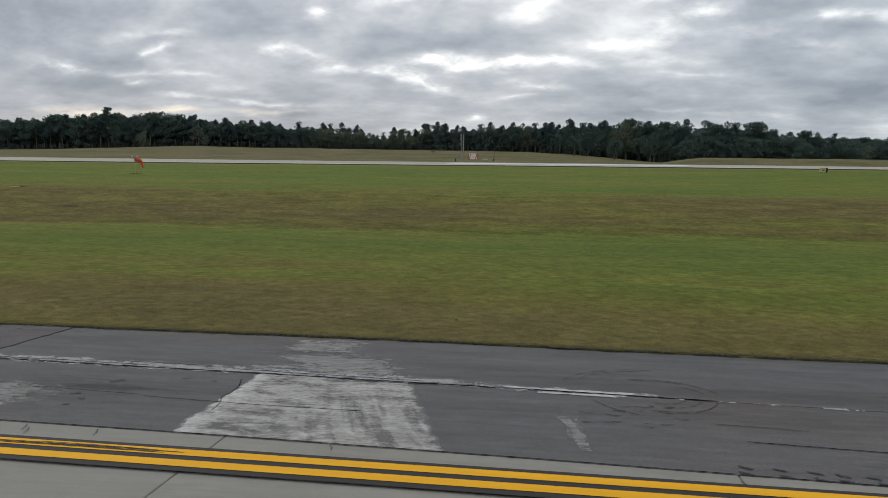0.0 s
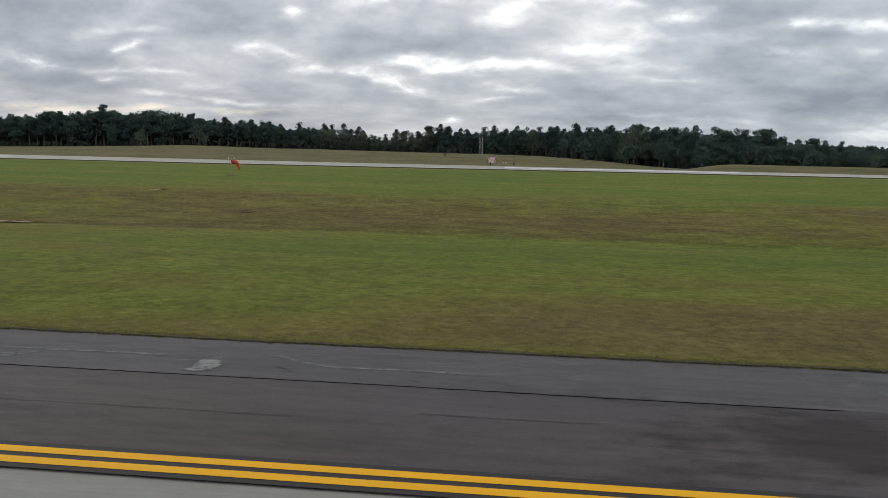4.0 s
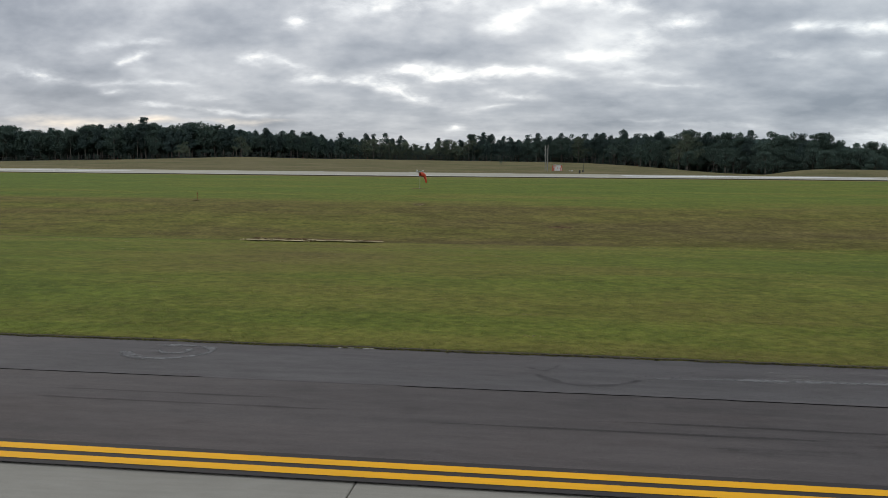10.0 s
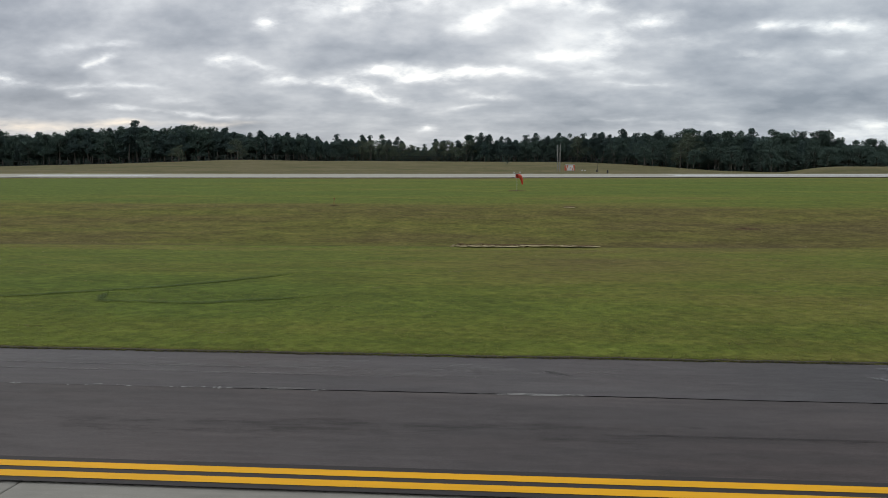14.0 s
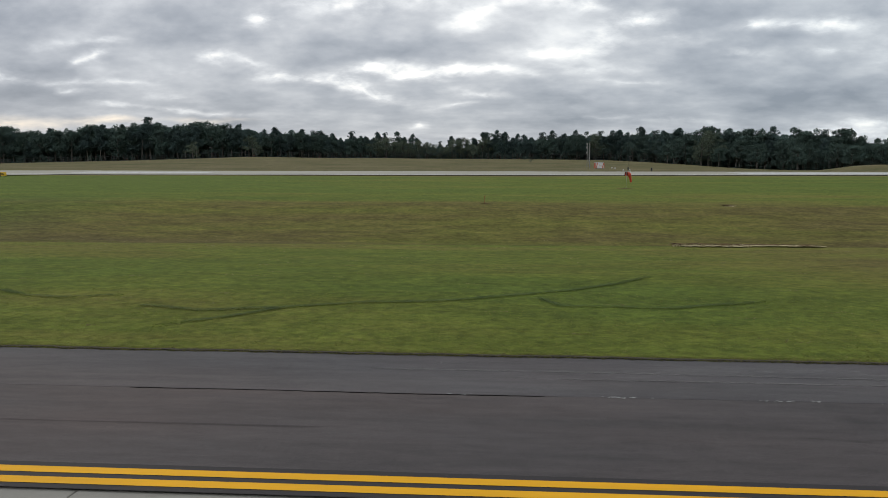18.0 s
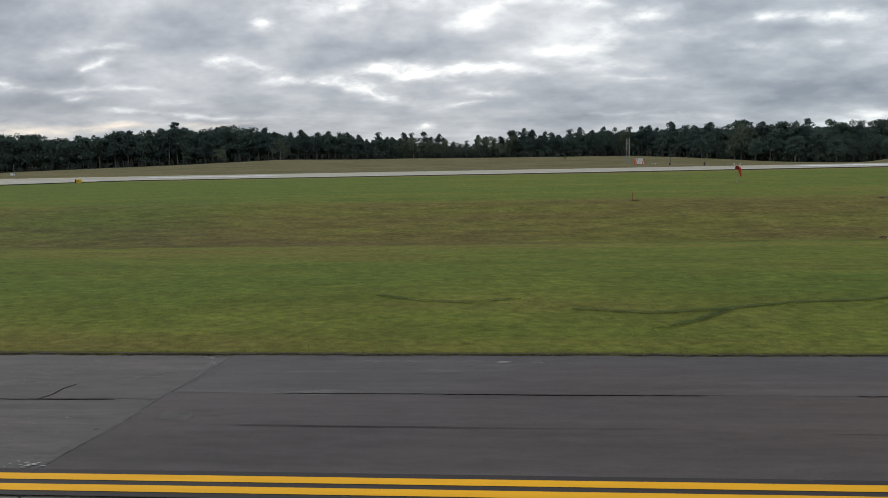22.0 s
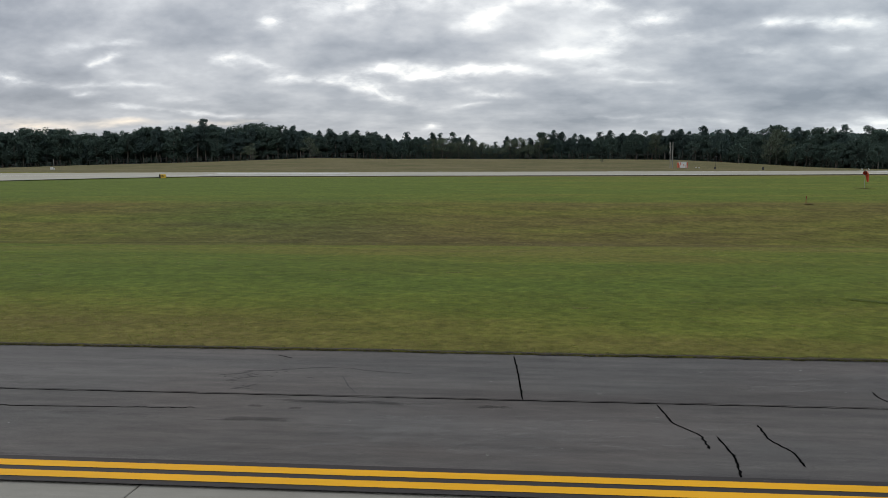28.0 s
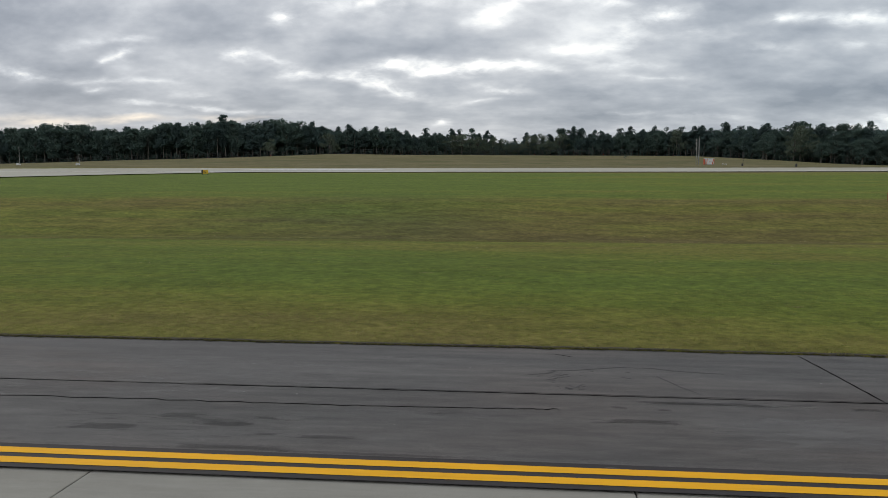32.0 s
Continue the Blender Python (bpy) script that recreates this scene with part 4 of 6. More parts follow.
# cracking round a worn spot
for i in range(46):
    t = radians(random.gauss(185, 38))
    g = random.gauss(1.0, .16)
    cx, cy, u = -83.54 + 1.0 * g * math.cos(t), 11.0 + 0.62 * g * math.sin(t), random.uniform(.03, .10)
    v = t + math.pi / 2 + random.gauss(0, .6)
    ribbon("crack", [(cx, cy), (cx + u * math.cos(v), cy + u * math.sin(v) * .6)], random.uniform(.006, .014), END, M_RUBBER, shoulder, jitter=1.0, sub=3, seed=20 + i, wander=1.0)
for i, (w, pts) in enumerate([(.012, [(-84.6, 11.58), (-84.19, 11.66), (-83.83, 11.80), (-83.47, 11.95), (-82.93, 11.94), (-82.67, 11.80), (-82.25, 11.71), (-81.9, 11.66)]), (.012, [(-82.95, 11.4), (-82.87, 11.2), (-82.72, 10.77), (-82.53, 10.41)]),
                              (.018, [(-84.4, 10.5), (-84.25, 10.58), (-84.11, 10.81)]), (.014, [(-83.5, 11.28), (-83.36, 11.22)]), (.014, [(-84.9, 11.3), (-84.6, 11.42), (-84.45, 11.6)])]):
    ribbon("crack", pts, w, END, M_RUBBER, shoulder, jitter=1.0, sub=8, seed=90 + i, wander=.9)
for i in range(22):
    cx, cy = random.uniform(-90, -74), random.uniform(7.9, 12.8)
    ribbon("chip", [(cx, cy), (cx + random.uniform(.02, .05), cy + random.uniform(-.02, .02))], random.uniform(.012, .025), END, M_CHALKWHITE, shoulder, jitter=.9, sub=2, seed=600 + i)
ribbon("crack", [(-84.42, 12.85), (-84.12, 12.65)], 0.03, END, M_BASE, shoulder, seed=60)
# faint second joints in the newer surfacing
NEWL = 0.0155
for i, (a, b, y) in enumerate([(-28.63, -19.62, 10.58), (-35.64, -25.63, 10.57), (-50.73, -38.65, 10.60), (-63.83, -57.79, 10.57), (-71.88, -65.84, 10.57), (-19.62, -9.71, 10.57)]):
    ribbon("joint_seal", [(a, y), (a * .67 + b * .33, y + .02), (a * .33 + b * .67, y - .02), (b, y)], 0.03, NEWL, M_TAR, shoulder, sub=20, seed=70 + i)
# rings scrubbed by turning wheels
for i, (rx, ry, a0, a1) in enumerate(((.85, .82, 20, 118), (.80, .76, 60, 112), (.66, .60, 20, 60), (.74, .80, 262, 350), (.55, .6, 250, 345), (.36, .42, 255, 340), (1.35, 1.4, 85, 165), (1.2, 1.3, 95, 150), (.95, 1.05, 205, 250))):
    for k in range(5):
        lo_, hi_ = a0 + (a1 - a0) * k / 5, a0 + (a1 - a0) * (k + .55 + .4 * random.random()) / 5
        ribbon("scuff_ring", arc(1.48, 10.66, rx, ry, lo_, hi_, 5), 0.013, 0.0085, M_RUBBER, shoulder, jitter=1.2, sub=2, seed=100 + 7 * i + k)
for i in range(26):
    cx, cy = random.uniform(.35, 1.6), random.uniform(9.2, 10.2)
    ribbon("scuff", [(cx, cy), (cx + random.uniform(.05, .16), cy + random.uniform(-.05, .05))], 0.013, 0.0085, M_RUBBER, shoulder, jitter=.9, sub=3, seed=300 + i)
for i, (cx, cy) in enumerate(((1.97, 8.09), (1.94, 7.93), (2.29, 8.09), (2.31, 7.92), (2.61, 8.08), (2.62, 7.91), (2.86, 8.06), (2.85, 7.92), (3.14, 8.06), (3.2, 7.92), (3.5, 8.06), (3.55, 7.92))):
    ribbon("tyre_mark", [(cx - .05, cy + .03), (cx + .02, cy), (cx + .08, cy - .03)], 0.045, 0.0085, M_RUBBER, shoulder, jitter=.6, sub=3, seed=340 + i)
ribbon("crack", [(2.2, 8.92), (3.7, 8.88), (7, 8.9), (11, 8.87)], 0.018, 0.0085, M_TAR, shoulder, sub=24, seed=360)
ribbon("scuff", [(1.97, 9.5), (2.62, 9.5), (3.0, 9.46)], 0.014, 0.0085, M_RUBBER, shoulder, sub=12, seed=361, jitter=.9)
for i, (cx, cy, w) in enumerate(((-18.86, 11.05, .05), (-15.82, 11.65, .07), (-15.58, 10.9, .07))):
    ribbon("oil_spot", [(cx - w, cy + w), (cx, cy), (cx + w, cy - w * .5)], w, NEWL, M_RUBBER, shoulder, sub=4, seed=370 + i)


def film(name, x0, x1, y0, y1, lift, material, lean=0.0, reach=1.0):
    """A thin film on the asphalt; lean: how far its head stands to the left of its foot."""
    nx, ny = max(4, int((x1 - x0) / 0.3)), max(3, int((y1 - y0) / 0.2))
    verts, faces, uvs = [], [], []
    for j in range(ny + 1):
        for i in range(nx + 1):
            u, v = i / nx, j / ny
            x = x0 + (x1 - lean * v - x0) * u
            y = y0 + (y1 - y0) * v + skew(x)
            verts.append((x, y, near(y) + lift))
    for j in range(ny):
        for i in range(nx):
            a = j * (nx + 1) + i
            faces.append((a, a + 1, a + nx + 2, a + nx + 1))
    ob = mesh_ob(name, verts, faces, material, shoulder)
    layer = ob.data.uv_layers.new(name="UVMap")
    for poly in ob.data.polygons:
        for li in poly.loop_indices:
            vi = ob.data.loops[li].vertex_index
            layer.data[li].uv = (reach * (vi % (nx + 1)) / nx, (vi // (nx + 1)) / ny)
    return ob


def smear(name, pts, width, lift, material):
    """A soft-edged stroke through points of the plan, rounded between them."""
    line = []
    for i in range(len(pts) - 1):
        p0, p1, p2, p3 = (Vector(pts[max(0, min(len(pts) - 1, i + k))]) for k in (-1, 0, 1, 2))
        for q in range(8):
            t = q / 8
            line.append(0.5 * ((2 * p1) + (p2 - p0) * t + (2 * p0 - 5 * p1 + 4 * p2 - p3) * t * t + (3 * p1 - p0 - 3 * p2 + p3) * t ** 3))
    line.append(Vector(pts[-1]))
    n, m = len(line) - 1, 4
    verts, faces = [], []
    for i, c in enumerate(line):
        d = (line[min(i + 1, n)] - line[max(i - 1, 0)]).normalized()
        w = width * (1.5 + .9 * noise.noise((i * .25, pts[0][0], 2)))
        for j in range(m + 1):
            o = w * (j / m - .5)
            y = c.y + o * d.x
            verts.append((c.x - o * d.y, y, near(y) + lift))
    for i in range(n):
        for j in range(m):
            k = i * (m + 1) + j
            faces.append((k, k + m + 1, k + m + 2, k + 1))
    ob = mesh_ob(name, verts, faces, material, shoulder)
    layer = ob.data.uv_layers.new(name="UVMap")
    for poly in ob.data.polygons:
        for li in poly.loop_indices:
            vi = ob.data.loops[li].vertex_index
            layer.data[li].uv = ((vi // (m + 1)) / n, (vi % (m + 1)) / m)
    return ob


# strokes and rings scrubbed by turning wheels
for k, (w, m, pts) in enumerate([
        (.26, M_STROKE, [(-33.0, 11.75), (-30.2, 11.85), (-28.76, 11.94), (-27.78, 11.96), (-26.82, 11.98), (-26.32, 11.89), (-25.87, 12.0), (-25.6, 12.36)]),
        (.20, M_STROKE, [(-26.9, 12.1), (-27.0, 12.5), (-26.6, 12.85)]),
        (.26, M_STROKE, [(-23.35, 11.9), (-23.28, 11.55), (-23.1, 11.2), (-22.65, 10.97), (-22.13, 11.12), (-21.84, 11.5), (-21.57, 11.9)]),
        (.16, M_STROKE, [(-23.1, 11.45), (-22.6, 11.25), (-22.0, 11.35)]),
        (.22, M_STROKE, [(-24.9, 11.66), (-24.17, 11.70), (-23.2, 11.68), (-22.24, 11.69), (-20.5, 11.72), (-19.2, 11.7)]),
        (.18, M_STROKE, [(-18.1, 12.1), (-17.95, 12.0), (-17.31, 11.62), (-16.7, 11.48), (-16.0, 11.52), (-14.2, 11.45)]),
        (.26, M_STROKE, [(-40.7, 12.3), (-40.65, 12.0), (-40.2, 11.72), (-39.6, 11.85), (-39.3, 12.3), (-39.5, 12.75), (-40.1, 12.85), (-40.6, 12.6)]),
        (.18, M_STROKE, [(-40.3, 12.45), (-40.0, 12.15), (-39.7, 12.3), (-39.8, 12.6)]),
        (.14, M_SCORCH, [(-33.76, 12.18), (-33.48, 11.96), (-33.3, 12.2), (-33.2, 12.5)]),
        (.17, M_SCORCH, [(-33.6, 11.75), (-33.5, 11.5), (-33.16, 11.13), (-32.65, 11.09), (-32.2, 11.35), (-32.0, 11.6)]),
        (.14, M_STREAK, [(-17.9, 11.4), (-17.63, 11.2), (-17.4, 10.98)]),
        (.14, M_STREAK, [(-46.0, 12.15), (-45.8, 12.0), (-45.5, 11.75)]),
        (.10, M_HAZE, [(-64, 12.05), (-58, 12.1), (-52, 12.02), (-44.7, 12.05)]),
        (.08, M_HAZE, [(-60, 11.6), (-56, 11.62), (-50, 11.58), (-47, 11.6)])]):
    smear("scuff", pts, w, 0.0166 + 0.0003 * k, m)
# the pale smudge beside them
smear("pale_patch", [(-19.05, 11.85), (-18.92, 11.5), (-18.86, 11.1), (-18.9, 10.62)], .36, 0.0205, M_SMEAR)
smear("pale_patch", [(-18.98, 11.3), (-18.9, 10.95), (-18.92, 10.68)], .34, 0.0208, M_SMEAR)
# long soft tyre streaks in the newer surfacing
for k, (a, b, y) in enumerate([(-72.4, -68.9, 9.05), (-71.9, -66, 9.02), (-45.6, -41.8, 8.82), (-41.0, -36.6, 9.65), (-40.9, -35.5, 9.2), (-36.2, -29.5, 8.85), (-24.1, -22.6, 9.40), (-15.7, -12.7, 9.3), (-65.8, -59.8, 8.9), (-27.8, -24.4, 9.0), (-21.5, -16, 8.9), (-33.6, -27.6, 9.25)]):
    film("dark_stain", a, b, y - .07, y + .07, 0.0163 + 0.0002 * (k % 3), M_STREAK)
film("pale_patch", -4.20, -0.95, 7.86, 10.62, 0.004, M_FILM, 0.90)
film("pale_patch", -4.9, -1.0, 10.6, 12.2, 0.004, M_SMEAR, 0.9)
film("pale_patch", -4.7, -2.6, 11.8, 13.2, 0.004, M_SMEAR, 0.3)
film("pale_patch", -8.35, -6.0, 7.86, 9.7, 0.004, M_SMEAR)
film("pale_patch", -7.9, -6.2, 7.88, 9.3, 0.005, M_SMEAR)
film("pale_patch", -8.75, -7.4, 7.84, 8.4, 0.005, M_SMEAR)
film("pale_patch", -8.65, -0.9, 10.40, 10.98, 0.006, M_WHITEFILM)
film("pale_patch", -1.3, 1.5, 10.41, 10.75, 0.006, M_WHITEFILM)
film("pale_patch", -0.6, 0.9, 10.47, 10.67, 0.007, M_WHITEFILM)
film("pale_patch", -0.9, 1.5, 10.50, 10.72, 0.0075, M_FLAKES)
film("pale_patch", -0.3, 1.1, 10.36, 10.54, 0.0078, M_FLAKES)
smear("pale_patch", [(0.10, 9.55), (0.28, 9.0), (0.40, 8.4), (0.44, 7.92)], .13, 0.005, M_SMEAR)
for x0, x1 in ((1.6, 1.8), (2.2, 2.45), (2.65, 3.0), (3.5, 3.8), (3.88, 4.0), (4.6, 5.2), (6, 6.3)):
    film("pale_patch", x0, x1, 10.48, 10.61, 0.007, M_WHITEFILM)
ribbon("joint_seal", [(-8.7, 10.58), (-6.5, 10.55), (-4.3, 10.56), (-2.5, 10.54), (-0.5, 10.56), (2.2, 10.54)], 0.034, 0.010, M_TAR, shoulder, sub=22, seed=61, wander=0.8, jitter=0.7)
ribbon("crack", [(-8.4, 10.67), (-7.2, 10.69), (-5.9, 10.67)], 0.014, 0.010, M_TAR, shoulder, sub=16, seed=62, jitter=0.9)
ribbon("crack", [(-4.6, 10.72), (-3.7, 10.68), (-2.6, 10.67), (-1.7, 10.65)], 0.016, 0.010, M_TAR, shoulder, sub=14, seed=63, jitter=0.9)
ribbon("crack", [(-2.9, 10.50), (-2.2, 10.48), (-1.5, 10.5)], 0.014, 0.010, M_TAR, shoulder, sub=12, seed=64, jitter=0.9)
for i in range(9):
    cx = -6.3 + 0.17 * i
    ribbon("crack", arc(cx, 10.76, 0.09, 0.07, 20 + 40 * (i % 3), 190 + 30 * (i % 2), 7), 0.011, 0.010, M_TAR, shoulder, sub=2, seed=150 + i, jitter=0.9)
ribbon("crack", [(-4.24, 10.2), (-4.12, 9.85), (-4.09, 9.55), (-4.12, 9.3), (-4.02, 9.0), (-3.99, 8.7)], 0.009, 0.008, M_TAR, shoulder, sub=8, seed=65, jitter=0.9)
ribbon("crack", [(-7.0, 9.26), (-6.0, 9.22), (-5.2, 9.18)], 0.006, 0.008, M_BASE, shoulder, sub=14, seed=66, jitter=0.9)
ribbon("crack", [(-5.1, 9.12), (-3.6, 9.05), (-2.2, 9.08)], 0.009, 0.008, M_BASE, shoulder, sub=14, seed=67, jitter=0.9)
for i, (cx, cy, w) in enumerate(((-5.85, 9.75, .10), (-6.02, 9.05, .05), (-5.8, 8.85, .04), (-5.83, 8.6, .03), (-5.0, 10.05, .05), (-4.55, 10.0, .03))):
    ribbon("oil_spot", [(cx - w, cy - w * .3), (cx, cy), (cx + w, cy + w * .8)], w * 1.1, 0.008, M_RUBBER, shoulder, sub=4, seed=170 + i, jitter=0.6)
film("pale_patch", 6.4, 14, 10.48, 10.70, 0.006, M_THINFILM)
film("pale_patch", 0.14, 0.62, 7.88, 9.75, 0.004, M_WISP, 0.22)
film("pale_patch", -9.8, -8.9, 11.6, 13.2, 0.016, M_THINFILM)
film("pale_patch", -20, -9.5, 11.0, 13.2, 0.016, M_THINFILM)
film("pale_patch", -33, -22, 11.4, 13.2, 0.016, M_THINFILM)
film("pale_patch", -62, -40, 11.2, 13.2, 0.016, M_THINFILM)
film("pale_patch", -73.4, -66, 11.6, 13.2, 0.016, M_THINFILM)
film("pale_patch", -73.3, -69.2, 10.35, 10.9, 0.017, M_THINFILM)
film("pale_patch", -57.4, -56.3, 10.53, 10.66, 0.017, M_THINFILM)


def crumbs(x0, x1, y, spread, count, seed, material=None):
    """Loose pale crumbs of filler along a joint, thickest in the middle."""
    r = random.Random(seed)
    for i in range(count):
        cx = x0 + (x1 - x0) * (r.random() + r.random()) / 2
        cy = y + r.gauss(0, spread)
        ribbon("chip", [(cx, cy), (cx + r.uniform(.02, .07), cy + r.uniform(-.02, .02))], r.uniform(.012, .032), 0.018, material or M_CHALKWHITE, shoulder, jitter=.9, sub=3, seed=seed * 40 + i, wander=.8)


for i, (x0, x1, count) in enumerate(((-54.95, -54.3, 12), (-54.2, -53.9, 5), (-53.3, -52.7, 6), (-52.5, -52.1, 5), (-52.0, -51.1, 10), (-51.2, -50.6, 8), (-50.5, -49.8, 7), (-49.6, -49.2, 4))):
    crumbs(x0, x1, 10.60, .028, count, 700 + i)
crumbs(-57.3, -56.2, 10.60, .02, 16, 720)
crumbs(-59.4, -58.6, 10.60, .02, 6, 721)
crumbs(-59.9, -58.9, 12.55, .03, 5, 722, M_CHALK)
film("pale_patch", -51.9, -49.0, 10.5, 10.85, 0.0165, M_THINFILM)
film("pale_patch", -74.5, -73.5, 11.3, 13.0, END, M_THINFILM)
crumbs(-73.95, -73.5, 7.60, .05, 16, 730)
crumbs(-74.35, -73.4, 13.05, .10, 14, 731)
crumbs(-73.75, -73.4, 12.6, .22, 9, 732)
crumbs(-73.70, -73.45, 10.4, .30, 8, 733, M_CHALK)
crumbs(-73.72, -73.48, 9.2, .45, 8, 734, M_CHALK)
film("pale_patch", -73.6, -73.2, 10.3, 13.0, 0.0162, M_HAZE)
film("pale_patch", -73.7, -73.25, 7.6, 10.2, 0.0162, M_HAZE)
film("pale_patch", -73.35, -72.35, 9.0, 9.85, 0.0172, M_HAZE, 0.25)
film("pale_patch", -73.1, -72.5, 9.1, 9.7, 0.0174, M_HAZE, 0.25)
crumbs(-68.75, -68.4, 12.66, .018, 14, 735)
crumbs(-68.2, -67.85, 12.64, .018, 12, 736)
film("pale_patch", -47.2, -45.2, 10.52, 10.72, 0.017, M_SMEAR)
film("pale_patch", -20.2, -18.6, 11.0, 11.6, 0.017, M_THINFILM)
film("pale_patch", -74.2, -73.5, 7.4, 7.75, END, M_THINFILM)
film("pale_patch", -78, -73.5, 10.4, 13.2, END, M_THINFILM)
film("pale_patch", -84, -77, 7.6, 9.9, END, M_THINFILM)
film("pale_patch", -97, -86, 8.4, 13, END, M_THINFILM)
film("dark_stain", -90.8, -87.3, 7.7, 8.9, END + .001, M_DARKFILM)
film("dark_stain", -84.6, -80.2, 9.7, 10.25, END + .001, M_DARKFILM)
film("dark_stain", -88, -81, 8.6, 9.4, END + .001, M_DARKFILM)
film("dark_stain", -100, -91, 7.7, 9.0, END + .001, M_DARKFILM)
film("dark_stain", -60, -40, 8.0, 9.6, 0.0165, M_DARKFILM)
film("dark_stain", -35, -16, 8.0, 9.8, 0.0165, M_DARKFILM)
film("dark_stain", -15.0, -8.80, 6.6, 11.3, 0.0162, M_OILFILM, 0.0, 0.5)
film("dark_stain", -7.5, -4.5, 8.4, 10.3, 0.006, M_DARKFILM)
film("dark_stain", 2, 12, 8.0, 9.0, 0.006, M_DARKFILM)

# oily blotches
for k, (x0, x1, y0, y1) in enumerate([(-89.7, -88.7, 8.5, 8.85), (-89.0, -88.0, 8.3, 8.52), (-88.4, -87.9, 8.62, 8.78), (-88.2, -87.7, 8.02, 8.14), (-89.2, -87.2, 7.5, 7.72), (-87.8, -86.4, 7.95, 8.15), (-90.6, -89.3, 8.0, 8.4),
                                      (-84.2, -82.8, 8.9, 9.15), (-83.9, -83.6, 9.55, 9.7), (-83.3, -83.05, 9.5, 9.62), (-84.0, -81.2, 9.82, 10.0), (-87.6, -84.8, 7.48, 7.6), (-80.9, -80.2, 9.75, 9.95)]):
    film("dark_stain", x0, x1, y0, y1, END + .0014 + .0002 * (k % 4), M_BLOTCH)
# dark scrapes across the painted lines
for i, (xa, ya, xb, yb) in enumerate(((-6.5, 7.235, -3.9, 7.225), (-6.3, 7.25, -4.4, 7.262), (-6.0, 7.205, -3.8, 7.212), (-5.4, 7.24, -3.6, 7.25), (-5.2, 7.29, -3.9, 7.27), (-4.8, 7.275, -3.7, 7.245))):
    ribbon("scrape", [(xa, ya), ((xa + xb) / 2, (ya + yb) / 2 + .012), (xb, yb)], 0.013 if i < 4 else 0.008, 0.024, M_RUBBER, edge_line, jitter=1.0, sub=14, seed=500 + i, wander=.6)
# cracked seam between the slabs and the old asphalt
ribbon("crack", [(AX + .05, 7.885), (-5, 7.885), (0, 7.885), (4, 7.885), (14, 7.885)], 0.012, 0.006, M_BASE, shoulder, sub=60, seed=520, jitter=1.2, wander=.8)
for i in range(26):
    cx = AX + .1 + 1.3 * random.random() ** 1.6
    ribbon("chip", [(cx, 7.80 + .1 * random.random()), (cx + random.uniform(.03, .12), 7.78 + .12 * random.random())], random.uniform(.015, .035), 0.006, M_RUBBER, shoulder, jitter=.9, sub=3, seed=530 + i)
for i, (cx, cy) in enumerate(((-5.72, 7.72), (-5.62, 7.62), (-4.85, 7.7), (-2.2, 7.75), (1.9, 7.6))):
    ribbon("crack", [(cx - .05, cy + .1), (cx, cy), (cx + .02, cy - .1)], 0.011, 0.006, M_RUBBER, shoulder, jitter=.9, sub=4, seed=560 + i)

# ---------------------------------------------------------------- runway
def strip(name, x0, x1, y0, y1, lift, material, parent=None, label="", ny=8, nx=150):
    verts, faces = [], []
    for j in range(ny + 1):
        for i in range(nx + 1):
            y = y0 + (y1 - y0) * j / ny
            x = x0 + (x1 - x0) * i / nx
            verts.append((x, y, land(x, y) + lift))
    for j in range(ny):
        for i in range(nx):
            a = j * (nx + 1) + i
            faces.append((a, a + 1, a + nx + 2, a + nx + 1))
    return mesh_ob(name, verts, faces, material, parent, label)


runway = tagged(strip("runway", -1500, 1500, RUN0, RUN1, 0.11, M_RUNWAY), "long pale concrete runway with white markings", "runway", kind="structure")
for x0, x1, y0, y1 in ((-18, 22.5, 130, 139), (-134, -109, 131, 134), (-134, -109, 136, 139)):
    strip("runway_marking", x0, x1, y0, y1, 0.13, M_WHITE, runway, "white painted marking", 4, 12)
strip("edge_stripe", -1500, 1500, RUN0 + 1.2, RUN0 + 2.1, 0.13, M_WHITE, runway, "white edge stripe", 2, 150)
strip("edge_stripe", -1500, 1500, RUN1 - 2.1, RUN1 - 1.2, 0.13, M_WHITE, runway, "white edge stripe", 2, 150)

xs_ = list(np.arange(-450, 400, 5.0))
# the shadow line below the pavement's edge is put in as a dark drop
mesh_ob("runway_edge", [v for x in xs_ for v in ((x, RUN0, land(x, RUN0) + .11), (x, RUN0 - .04, land(x, RUN0) - .15))], [(2 * i, 2 * i + 1, 2 * i + 3, 2 * i + 2) for i in range(len(xs_) - 1)], M_DROP, runway, "drop at the pavement's edge in shadow-dark colour")


def build_turnoff():
    """The paved throat that leaves the runway toward the taxiway, with a curved edge."""
    verts, faces = [], []
    n = 40
    for i in range(n + 1):
        y = RUN0 + 0.5 - (RUN0 - 60) * i / n
        f = i / n
        x = -124 - 34 * f ** 0.62 - 20 * f
        verts += [(x, y, land(x, y) + 0.12), (-330, y, land(-330, y) + 0.12)]
    for i in range(n):
        faces.append((2 * i, 2 * i + 2, 2 * i + 3, 2 * i + 1))
    return tagged(mesh_ob("turnoff", verts, faces, M_RUNWAY), "pale concrete turn-off curving away from the runway", "taxiway", kind="structure")


turnoff = build_turnoff()


